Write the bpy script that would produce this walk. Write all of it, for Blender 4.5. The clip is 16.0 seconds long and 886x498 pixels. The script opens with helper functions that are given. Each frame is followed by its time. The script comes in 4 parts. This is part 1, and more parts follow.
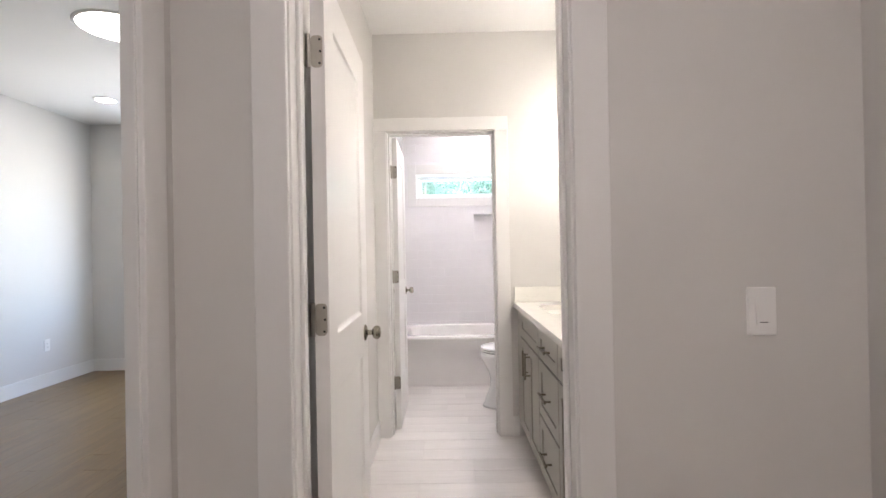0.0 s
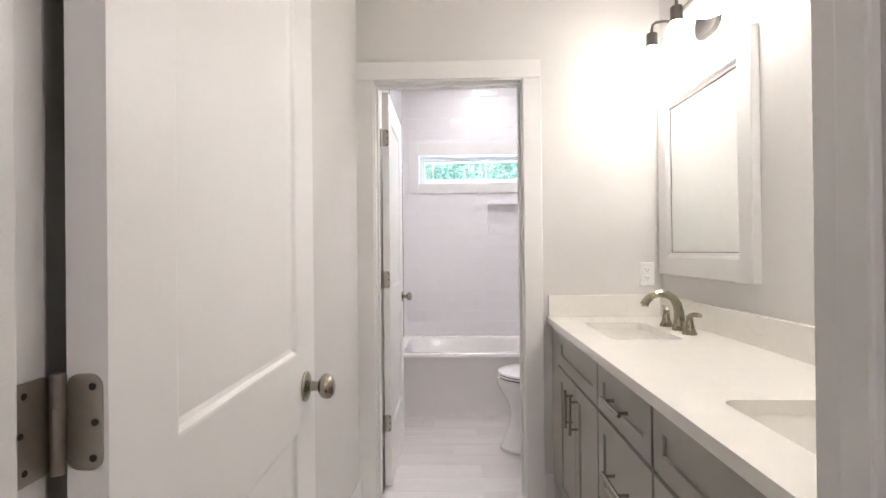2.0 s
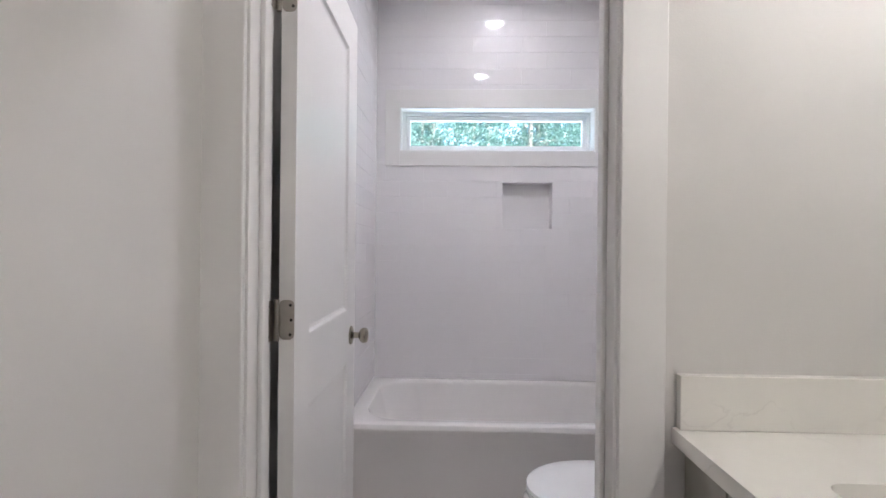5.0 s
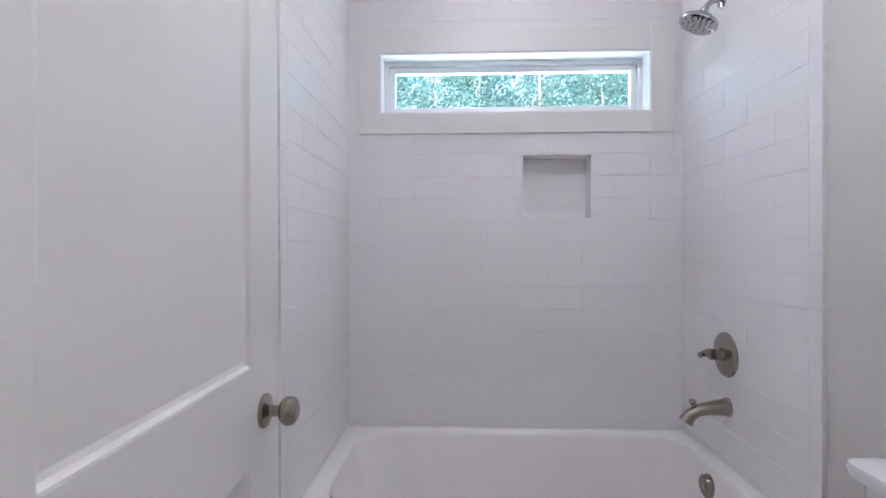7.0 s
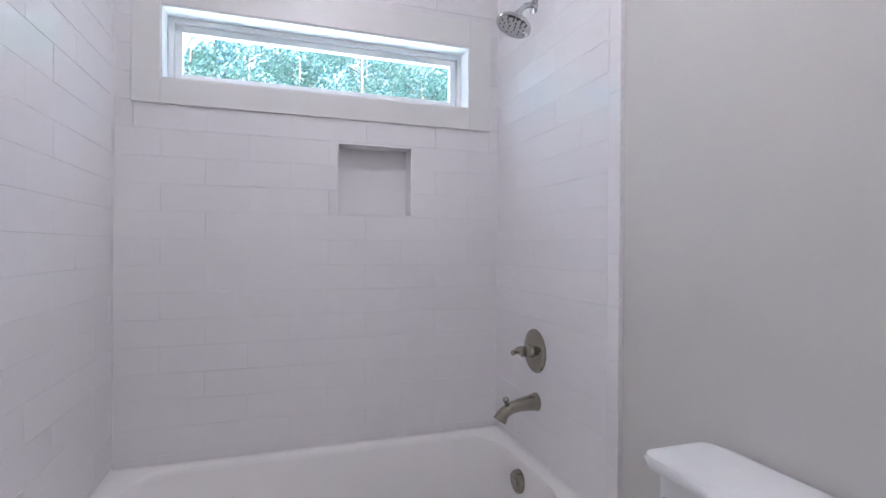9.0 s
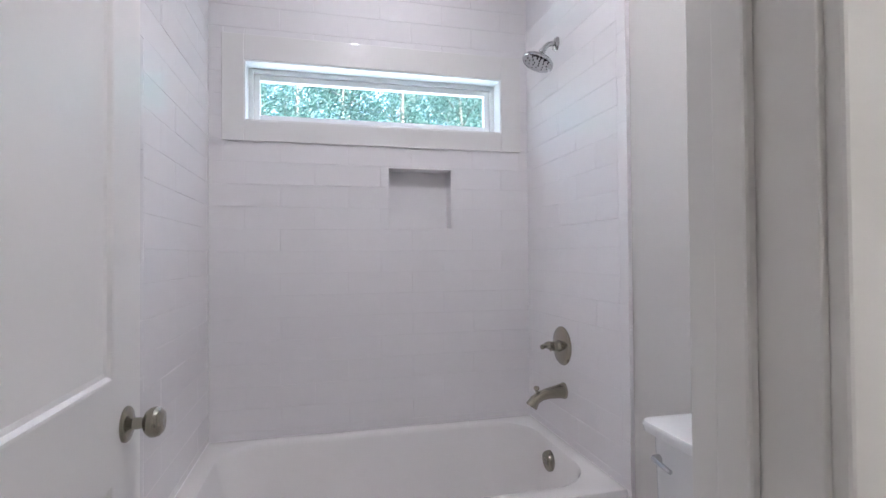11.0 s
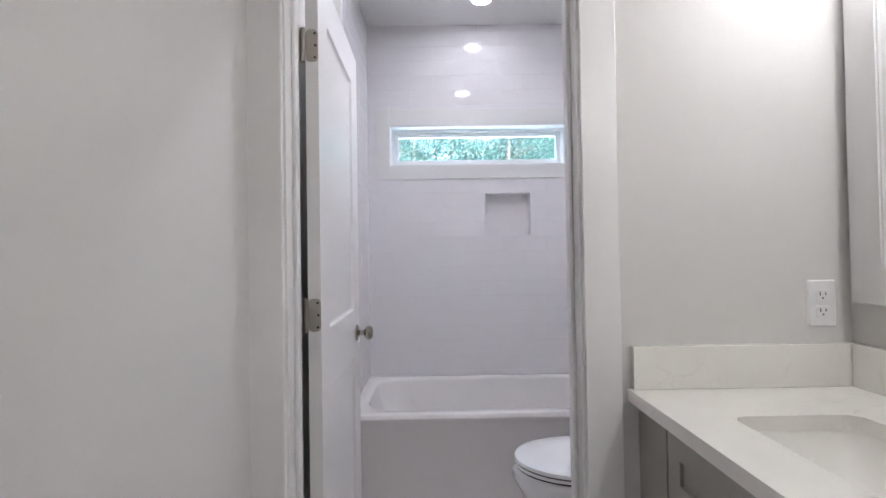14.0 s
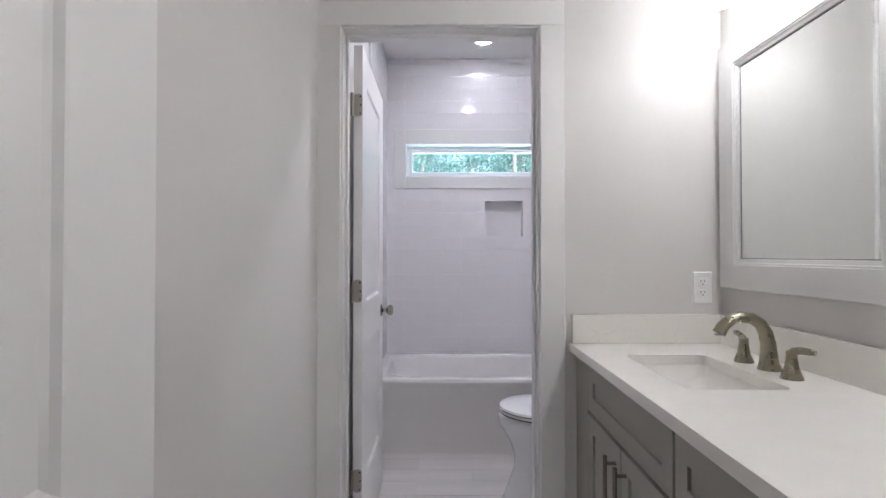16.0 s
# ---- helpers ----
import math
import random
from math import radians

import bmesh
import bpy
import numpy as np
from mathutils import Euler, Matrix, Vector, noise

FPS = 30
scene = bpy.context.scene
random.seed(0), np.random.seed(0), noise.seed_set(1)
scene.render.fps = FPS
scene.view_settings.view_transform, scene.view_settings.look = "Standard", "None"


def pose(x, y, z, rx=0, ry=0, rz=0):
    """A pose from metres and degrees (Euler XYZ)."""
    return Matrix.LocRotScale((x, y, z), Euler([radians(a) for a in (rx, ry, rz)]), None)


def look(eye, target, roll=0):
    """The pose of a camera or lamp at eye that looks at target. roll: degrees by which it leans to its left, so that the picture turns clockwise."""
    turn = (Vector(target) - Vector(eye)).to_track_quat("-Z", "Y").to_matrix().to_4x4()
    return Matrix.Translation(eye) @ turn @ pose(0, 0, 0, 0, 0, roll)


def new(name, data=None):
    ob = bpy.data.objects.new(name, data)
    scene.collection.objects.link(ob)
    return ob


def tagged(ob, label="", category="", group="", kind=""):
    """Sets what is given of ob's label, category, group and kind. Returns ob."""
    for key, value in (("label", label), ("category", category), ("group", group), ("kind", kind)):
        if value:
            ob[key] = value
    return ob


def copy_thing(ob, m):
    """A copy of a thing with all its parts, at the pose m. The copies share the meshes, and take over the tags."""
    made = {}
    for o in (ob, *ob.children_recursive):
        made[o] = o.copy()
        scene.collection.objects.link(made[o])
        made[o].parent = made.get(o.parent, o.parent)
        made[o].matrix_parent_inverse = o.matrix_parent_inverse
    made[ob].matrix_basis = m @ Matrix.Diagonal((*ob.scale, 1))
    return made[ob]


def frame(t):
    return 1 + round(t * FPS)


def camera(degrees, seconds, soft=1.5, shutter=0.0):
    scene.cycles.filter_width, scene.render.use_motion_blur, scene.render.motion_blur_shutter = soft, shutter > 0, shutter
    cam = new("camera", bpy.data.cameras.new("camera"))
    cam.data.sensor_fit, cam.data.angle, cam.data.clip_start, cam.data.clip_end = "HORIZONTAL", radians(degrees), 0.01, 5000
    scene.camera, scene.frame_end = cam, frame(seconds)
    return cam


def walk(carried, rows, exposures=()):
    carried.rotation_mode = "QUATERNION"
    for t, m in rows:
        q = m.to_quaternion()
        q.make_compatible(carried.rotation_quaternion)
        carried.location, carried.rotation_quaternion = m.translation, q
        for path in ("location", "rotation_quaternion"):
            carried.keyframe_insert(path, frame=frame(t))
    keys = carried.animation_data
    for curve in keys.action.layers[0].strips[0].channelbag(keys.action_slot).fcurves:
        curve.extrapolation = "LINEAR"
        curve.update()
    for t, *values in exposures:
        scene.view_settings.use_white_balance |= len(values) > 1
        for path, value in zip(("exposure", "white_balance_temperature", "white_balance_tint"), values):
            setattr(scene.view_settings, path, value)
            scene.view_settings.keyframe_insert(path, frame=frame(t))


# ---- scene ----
cam = camera(84.0, 16.0)
PATH = [
    (0, (0.35, 0.002, 1.249), (0.328, 2.002, 1.257), -1.1),
    (0.5, (0.383, 0.23, 1.249), (0.335, 2.23, 1.257), -1.0),
    (1, (0.378, 0.448, 1.235), (0.311, 2.447, 1.241), -0.8),
    (1.5, (0.342, 0.682, 1.234), (0.279, 2.681, 1.239), -0.7),
    (2, (0.341, 0.908, 1.221), (0.289, 2.907, 1.228), -0.6),
    (2.5, (0.36, 1.156, 1.228), (0.325, 3.156, 1.234), -0.5),
    (3, (0.366, 1.387, 1.225), (0.317, 3.387, 1.229), -0.5),
    (3.5, (0.342, 1.645, 1.231), (0.284, 3.644, 1.238), -0.2),
    (4, (0.342, 1.866, 1.226), (0.279, 3.865, 1.234), -0.1),
    (4.5, (0.364, 2.116, 1.227), (0.304, 4.115, 1.235), 0.3),
    (4.7, (0.361, 2.211, 1.232), (0.305, 4.211, 1.234), 0.6),
    (6.8, (0.376, 3.098, 1.242), (0.294, 5.096, 1.237), -0.2),
    (7, (0.366, 3.151, 1.24), (0.29, 5.15, 1.232), -0.1),
    (7.5, (0.347, 3.269, 1.232), (0.272, 5.268, 1.238), 0.1),
    (8, (0.346, 3.322, 1.235), (0.375, 5.322, 1.24), 0.1),
    (8.5, (0.377, 3.333, 1.237), (0.744, 5.298, 1.234), 0.2),
    (9, (0.416, 3.33, 1.233), (1.043, 5.229, 1.226), 0.4),
    (9.2, (0.423, 3.333, 1.235), (1.15, 5.196, 1.231), 0.4),
    (11.5, (0.320, 2.910, 1.230), (0.696, 4.875, 1.266), -0.5),
    (12, (0.307, 2.750, 1.219), (0.6135, 4.727, 1.254), -0.4),
    (12.5, (0.350, 2.587, 1.215), (0.583, 4.573, 1.25), -0.6),
    (13, (0.367, 2.435, 1.217), (0.518, 4.429, 1.252), -0.6),
    (13.5, (0.341, 2.276, 1.221), (0.41, 4.275, 1.255), -0.6),
    (14, (0.318, 2.107, 1.226), (0.339, 4.106, 1.258), -0.9),
    (14.5, (0.328, 1.959, 1.225), (0.337, 3.959, 1.254), -0.4),
    (15, (0.35, 1.815, 1.224), (0.35, 3.815, 1.255), -0.3),
    (15.5, (0.344, 1.663, 1.209), (0.338, 3.662, 1.24), -0.1),
    (16, (0.33, 1.512, 1.213), (0.317, 3.512, 1.24), -0.0),
]
EXPOSURES = [(0.0, 4.38, 6500, 15), (1.0, 4.32, 6480, 15), (1.5, 4.26, 6460, 15), (2.5, 4.00, 6320, 14), (4.5, 3.58, 6200, 14), (7.0, 3.44, 5900, 16), (9.2, 3.43, 5900, 16), (11.5, 3.45, 6020, 14), (13.0, 3.52, 5930, 14), (14.0, 3.57, 5870, 14), (16.0, 3.51, 5820, 15)]
walk(cam, [(t, look(eye, target, roll)) for t, eye, target, roll in PATH], EXPOSURES)

# ---- world and light ----
world = bpy.data.worlds.new("world")
scene.world = world
world.use_nodes = True
wn = world.node_tree.nodes
sky = wn.new("ShaderNodeTexSky")
sky.sky_type, sky.sun_disc = "NISHITA", False
sky.sun_elevation, sky.sun_rotation = radians(52), radians(150)
wn["Background"].inputs["Strength"].default_value = 0.15
world.node_tree.links.new(sky.outputs["Color"], wn["Background"].inputs["Color"])
sun = new("sun", bpy.data.lights.new("sun", "SUN"))
sun.data.energy, sun.data.angle, sun.data.color = 5.0, radians(0.5), (1.0, 0.96, 0.9)
SUN_WAY = Vector((math.sin(radians(150)) * math.cos(radians(52)), math.cos(radians(150)) * math.cos(radians(52)), math.sin(radians(52))))
sun.matrix_world = look(SUN_WAY * 30, (0, 0, 0))
# daylight of the bedroom window, standing in its opening
def window_light(name, place, target, w, h, watts, colour):
    lamp = new(name, bpy.data.lights.new(name, "AREA"))
    lamp.data.shape, lamp.data.size, lamp.data.size_y = "RECTANGLE", w, h
    lamp.data.energy, lamp.data.color = watts, colour
    lamp.matrix_world = look(place, target)
window_light("sky_light_bedroom", (-1.95, 5.48, 1.5), (-2.6, 2.5, 1.2), 1.4, 1.3, 1.5, (0.72, 0.86, 1.0))
# added fill lamp hidden below the sill, in place of daylight bounced off the ground
window_light("sky_light_bathroom", (0.59, 5.62, 1.72), (0.59, 5.25, 1.96), 1.15, 0.12, 0.42, (0.70, 0.93, 1.0))
# added fill lamp out of sight above the window, in place of open-sky daylight
window_light("sky_light_above", (0.59, 5.75, 2.45), (0.59, 5.20, 1.75), 1.15, 0.25, 0.9, (0.72, 0.88, 1.0))
BULB_SIDE, BULB_END, CAN, CAN_TUB, FLUSH, HALL = 2.35, 4.8, 33.5, 5.8, 1.2, 15.6

# ---- materials ----
def nodes_of(name):
    m = bpy.data.materials.new(name)
    m.use_nodes = True
    return m, m.node_tree.nodes, m.node_tree.links, m.node_tree.nodes["Principled BSDF"]


def paint(name, colour, rough, vary=0.03, scale=6.0, grain=0.0, grain_scale=400.0, metal=0.0, coat=0.0, by_piece=0.0, stretch=(1, 1, 1)):
    """A surface whose colour varies softly at two scales, with fine relief."""
    m, n, l, b = nodes_of(name)
    b.inputs["Metallic"].default_value = metal
    b.inputs["Coat Weight"].default_value = coat
    co = n.new("ShaderNodeTexCoord")
    mp = n.new("ShaderNodeMapping")
    mp.inputs["Scale"].default_value = stretch
    l.new(co.outputs["Object"], mp.inputs["Vector"])
    big, fine = n.new("ShaderNodeTexNoise"), n.new("ShaderNodeTexNoise")
    big.inputs["Scale"].default_value, big.inputs["Detail"].default_value = scale, 4
    fine.inputs["Scale"].default_value, fine.inputs["Detail"].default_value = grain_scale, 2
    l.new(mp.outputs["Vector"], big.inputs["Vector"])
    l.new(mp.outputs["Vector"], fine.inputs["Vector"])
    ramp = n.new("ShaderNodeMapRange")
    ramp.inputs["From Min"].default_value, ramp.inputs["From Max"].default_value = 0.25, 0.75
    ramp.inputs["To Min"].default_value, ramp.inputs["To Max"].default_value = 1 - vary, 1 + vary
    l.new(big.outputs["Fac"], ramp.inputs["Value"])
    value = ramp.outputs["Result"]
    if by_piece:
        info = n.new("ShaderNodeObjectInfo")
        r2 = n.new("ShaderNodeMapRange")
        r2.inputs["To Min"].default_value, r2.inputs["To Max"].default_value = 1 - by_piece, 1 + by_piece
        l.new(info.outputs["Random"], r2.inputs["Value"])
        mul = n.new("ShaderNodeMath")
        mul.operation = "MULTIPLY"
        l.new(value, mul.inputs[0])
        l.new(r2.outputs["Result"], mul.inputs[1])
        value = mul.outputs["Value"]
    mix = n.new("ShaderNodeVectorMath")
    mix.operation = "SCALE"
    mix.inputs[0].default_value = colour
    l.new(value, mix.inputs["Scale"])
    l.new(mix.outputs["Vector"], b.inputs["Base Color"])
    rr = n.new("ShaderNodeMapRange")
    rr.inputs["To Min"].default_value, rr.inputs["To Max"].default_value = rough * 0.85, min(1, rough * 1.15)
    l.new(big.outputs["Fac"], rr.inputs["Value"])
    l.new(rr.outputs["Result"], b.inputs["Roughness"])
    if grain:
        bump = n.new("ShaderNodeBump")
        bump.inputs["Strength"].default_value, bump.inputs["Distance"].default_value = grain, 0.002
        l.new(fine.outputs["Fac"], bump.inputs["Height"])
        l.new(bump.outputs["Normal"], b.inputs["Normal"])
    return m


def glow(name, colour, strength):
    m, n, l, b = nodes_of(name)
    b.inputs["Base Color"].default_value = (0.9, 0.9, 0.9, 1)
    b.inputs["Emission Color"].default_value = (*colour, 1)
    b.inputs["Emission Strength"].default_value = strength
    return m


def wood(name, dark, light, rough, scale, across):
    m, n, l, b = nodes_of(name)
    co, mp = n.new("ShaderNodeTexCoord"), n.new("ShaderNodeMapping")
    info = n.new("ShaderNodeObjectInfo")
    shift = n.new("ShaderNodeVectorMath")
    shift.operation = "MULTIPLY_ADD"
    shift.inputs[1].default_value, shift.inputs[2].default_value = (37, 23, 11), (0, 0, 0)
    l.new(info.outputs["Random"], shift.inputs[0])
    add = n.new("ShaderNodeVectorMath")
    l.new(co.outputs["Object"], add.inputs[0])
    l.new(shift.outputs["Vector"], add.inputs[1])
    mp.inputs["Scale"].default_value = across
    l.new(add.outputs["Vector"], mp.inputs["Vector"])
    grain, cloud = n.new("ShaderNodeTexNoise"), n.new("ShaderNodeTexNoise")
    grain.inputs["Scale"].default_value, grain.inputs["Detail"].default_value, grain.inputs["Roughness"].default_value = scale, 6, 0.65
    cloud.inputs["Scale"].default_value = scale * 0.16
    l.new(mp.outputs["Vector"], grain.inputs["Vector"])
    l.new(mp.outputs["Vector"], cloud.inputs["Vector"])
    mix = n.new("ShaderNodeMix")
    mix.data_type = "FLOAT"
    mix.inputs["Factor"].default_value = 0.5
    l.new(grain.outputs["Fac"], mix.inputs["A"])
    l.new(cloud.outputs["Fac"], mix.inputs["B"])
    ramp = n.new("ShaderNodeValToRGB")
    ramp.color_ramp.elements[0].position, ramp.color_ramp.elements[1].position = 0.33, 0.66
    ramp.color_ramp.elements[0].color, ramp.color_ramp.elements[1].color = (*dark, 1), (*light, 1)
    l.new(mix.outputs["Result"], ramp.inputs["Fac"])
    tone = n.new("ShaderNodeMapRange")
    tone.inputs["To Min"].default_value, tone.inputs["To Max"].default_value = 0.95, 1.04
    l.new(info.outputs["Random"], tone.inputs["Value"])
    sc = n.new("ShaderNodeVectorMath")
    sc.operation = "SCALE"
    l.new(ramp.outputs["Color"], sc.inputs[0])
    l.new(tone.outputs["Result"], sc.inputs["Scale"])
    l.new(sc.outputs["Vector"], b.inputs["Base Color"])
    b.inputs["Roughness"].default_value = rough
    bump = n.new("ShaderNodeBump")
    bump.inputs["Strength"].default_value, bump.inputs["Distance"].default_value = 0.15, 0.002
    l.new(grain.outputs["Fac"], bump.inputs["Height"])
    l.new(bump.outputs["Normal"], b.inputs["Normal"])
    return m


WALL = paint("greige_wall_paint", (0.652, 0.634, 0.606), 0.62, 0.018, 1.2, 0.10, 260)
CEIL = paint("white_ceiling_paint", (0.78, 0.77, 0.75), 0.8, 0.015, 1.5, 0.12, 200)
TRIM = paint("white_semi_gloss_trim", (0.77, 0.758, 0.74), 0.32, 0.015, 3.0, 0.05, 90)
DOOR = paint("white_door_paint", (0.77, 0.758, 0.74), 0.34, 0.015, 2.0, 0.08, 60, stretch=(1, 1, 0.2))
TILE = paint("white_glazed_tile", (0.83, 0.812, 0.82), 0.022, 0.010, 9.0, 0.004, 22, by_piece=0.006)
NICHE = paint("satin_niche_tile", (0.83, 0.815, 0.82), 0.32, 0.012, 9.0, 0.03, 60)
GROUT = paint("white_grout", (0.82, 0.802, 0.808), 0.9, 0.06, 40, 0.3, 700)
PORCELAIN = paint("white_porcelain", (0.84, 0.84, 0.84), 0.08, 0.008, 4)
SINK = paint("warm_white_sink_glaze", (0.84, 0.82, 0.77), 0.12, 0.01, 5)
ENAMEL = paint("white_tub_enamel", (0.85, 0.83, 0.81), 0.07, 0.01, 4)
QUARTZ = paint("white_quartz", (0.805, 0.785, 0.73), 0.16, 0.02, 14, 0.0)
def veined(m, colour):
    """Faint grey veins and specks over the stone's own colour."""
    n, l = m.node_tree.nodes, m.node_tree.links
    b = n["Principled BSDF"]
    old = b.inputs["Base Color"].links[0].from_socket
    co, warp, mixv = n.new("ShaderNodeTexCoord"), n.new("ShaderNodeTexNoise"), n.new("ShaderNodeTexNoise")
    warp.inputs["Scale"].default_value, warp.inputs["Detail"].default_value, warp.inputs["Distortion"].default_value = 3.2, 5, 1.6
    mixv.inputs["Scale"].default_value, mixv.inputs["Detail"].default_value = 5.0, 3
    l.new(co.outputs["Object"], warp.inputs["Vector"])
    l.new(co.outputs["Object"], mixv.inputs["Vector"])
    thin, patch, mul = n.new("ShaderNodeValToRGB"), n.new("ShaderNodeMapRange"), n.new("ShaderNodeMath")
    e = thin.color_ramp.elements
    e[0].position, e[0].color, e[1].position, e[1].color = 0.488, (0, 0, 0, 1), 0.512, (0, 0, 0, 1)
    mid = thin.color_ramp.elements.new(0.5)
    mid.color = (1, 1, 1, 1)
    l.new(warp.outputs["Fac"], thin.inputs["Fac"])
    patch.inputs["From Min"].default_value, patch.inputs["From Max"].default_value, patch.inputs["To Max"].default_value = 0.54, 0.69, 0.27
    l.new(mixv.outputs["Fac"], patch.inputs["Value"])
    mul.operation = "MULTIPLY"
    l.new(thin.outputs["Color"], mul.inputs[0])
    l.new(patch.outputs["Result"], mul.inputs[1])
    mx = n.new("ShaderNodeMix")
    mx.data_type = "RGBA"
    l.new(mul.outputs["Value"], mx.inputs["Factor"])
    l.new(old, mx.inputs["A"])
    mx.inputs["B"].default_value = (*colour, 1)
    l.new(mx.outputs["Result"], b.inputs["Base Color"])
veined(QUARTZ, (0.45, 0.42, 0.38))
CABINET = paint("grey_cabinet_paint", (0.325, 0.312, 0.268), 0.42, 0.025, 5, 0.06, 120)
# near-black colour for the shade in the gaps between cabinet fronts
GAP_SHADE = paint("cabinet_gap_shade", (0.016, 0.015, 0.014), 0.9)
NICKEL = paint("brushed_nickel", (0.355, 0.330, 0.272), 0.20, 0.04, 30, 0.05, 500, metal=1.0)
FAUCET = paint("olive_toned_brushed_nickel", (0.325, 0.300, 0.220), 0.28, 0.05, 30, 0.06, 500, metal=1.0)
SATIN = paint("satin_hinge_steel", (0.42, 0.39, 0.345), 0.34, 0.05, 60, 0.08, 400, metal=1.0)
CHROME = paint("polished_chrome", (0.56, 0.56, 0.57), 0.08, 0.01, 10, metal=1.0)
FRAME = paint("pale_grey_mirror_frame", (0.66, 0.65, 0.635), 0.4, 0.02, 4, 0.05, 90)
BEAD = paint("dark_grey_bead", (0.22, 0.21, 0.20), 0.5)
BRONZE = paint("dark_pewter_metal", (0.16, 0.15, 0.14), 0.38, 0.05, 40, metal=1.0)
PLASTIC = paint("white_plastic", (0.82, 0.81, 0.79), 0.35, 0.01, 5)
SLOT = paint("dark_slot", (0.02, 0.02, 0.02), 0.7)
# rubber of the shower nozzles, and the painted shade in the toilet's seat gaps
RUBBER_AND_SHADE = paint("dark_rubber_and_seam_shade", (0.025, 0.022, 0.024), 0.8)
VINYL = paint("white_vinyl_frame", (0.90, 0.91, 0.91), 0.3, 0.01, 5)
PLANK = wood("grey_wood_look_tile", (0.635, 0.605, 0.585), (0.735, 0.705, 0.685), 0.34, 9.0, (0.5, 5.0, 1.0))
FLOOR_GROUT = paint("grey_floor_grout", (0.665, 0.637, 0.62), 0.9, 0.05, 50)
OAK = wood("dark_stained_floor", (0.125, 0.073, 0.027), (0.205, 0.124, 0.050), 0.30, 14.0, (6.0, 0.6, 1.0))
BARK = paint("tree_bark", (0.12, 0.1, 0.085), 0.9, 0.3, 12, 0.8, 60)
LEAF = paint("green_leaves", (0.044, 0.088, 0.074), 0.5, 0.45, 1.2)
def translucent_leaf(m, colour):
    n, l = m.node_tree.nodes, m.node_tree.links
    tr, mx = n.new("ShaderNodeBsdfTranslucent"), n.new("ShaderNodeMixShader")
    tr.inputs["Color"].default_value, mx.inputs["Fac"].default_value = (*colour, 1), 0.4
    l.new(n["Principled BSDF"].outputs["BSDF"], mx.inputs[1])
    l.new(tr.outputs["BSDF"], mx.inputs[2])
    l.new(mx.outputs["Shader"], n["Material Output"].inputs["Surface"])
translucent_leaf(LEAF, (0.075, 0.165, 0.130))
# unseen ground, pale so that it reflects sunlight up onto the window lining
BOUNCE_GROUND = paint("pale_bounce_ground", (0.36, 0.34, 0.29), 0.9, 0.2, 0.6)
SIDING = paint("outer_siding", (0.6, 0.6, 0.58), 0.7, 0.05, 2)
BULB_GLOW = glow("lit_frosted_glass", (1.0, 0.950, 0.884), BULB_SIDE)
END_GLOW = glow("lit_open_shade_end", (1.0, 0.950, 0.884), BULB_END)
CAN_GLOW = glow("lit_led_lens", (1.0, 0.952, 0.962), CAN)
TUB_GLOW = glow("lit_led_lens_tub", (1.0, 0.952, 0.962), CAN_TUB)
HALL_GLOW = glow("added_hall_fill_glow", (1.0, 0.935, 0.915), HALL)
FLUSH_GLOW = glow("lit_flush_lens", (1.0, 0.95, 0.88), FLUSH)
MIRROR, mn, ml, mb = nodes_of("silvered_mirror")
mb.inputs["Base Color"].default_value, mb.inputs["Metallic"].default_value, mb.inputs["Roughness"].default_value = (0.86, 0.88, 0.87, 1), 1.0, 0.02
GLASS, gn, gl, gb = nodes_of("window_glass")
gb.inputs["Base Color"].default_value, gb.inputs["Roughness"].default_value = (0.86, 0.97, 0.95, 1), 0.0
gb.inputs["Transmission Weight"].default_value, gb.inputs["IOR"].default_value = 1.0, 1.45

# ---- mesh helpers ----
def thing(name, place, label, category, group="", kind=""):
    ob = new(name)
    ob.location = place
    return tagged(ob, label, category, group, kind)


def part(name, bm, material, parent=None, label="", smooth=False, at=None):
    """Links a bmesh as one mesh object. Its coordinates are the parent's, or the world's where there is none."""
    me = bpy.data.meshes.new(name)
    bmesh.ops.recalc_face_normals(bm, faces=bm.faces)
    bm.to_mesh(me)
    bm.free()
    me.materials.append(material)
    if smooth:
        me.shade_smooth()
        me.set_sharp_from_angle(angle=radians(38))
    ob = new(name, me)
    ob.parent = parent
    if at is not None:
        ob.location = at
    if label:
        ob["label"] = label
    return ob


def box(bm, x0, x1, y0, y1, z0, z1, bevel=0.0, seg=2):
    g = bmesh.ops.create_cube(bm, size=1.0, matrix=Matrix.Translation(((x0 + x1) / 2, (y0 + y1) / 2, (z0 + z1) / 2)) @ Matrix.Diagonal((x1 - x0, y1 - y0, z1 - z0, 1)))
    if bevel:
        edges = list({e for v in g["verts"] for e in v.link_edges})
        bmesh.ops.bevel(bm, geom=edges, offset=bevel, segments=seg, profile=0.5, affect="EDGES")
    return bm


def boxes(*spans, bevel=0.0, seg=2):
    bm = bmesh.new()
    for s in spans:
        box(bm, *s, bevel=bevel, seg=seg)
    return bm


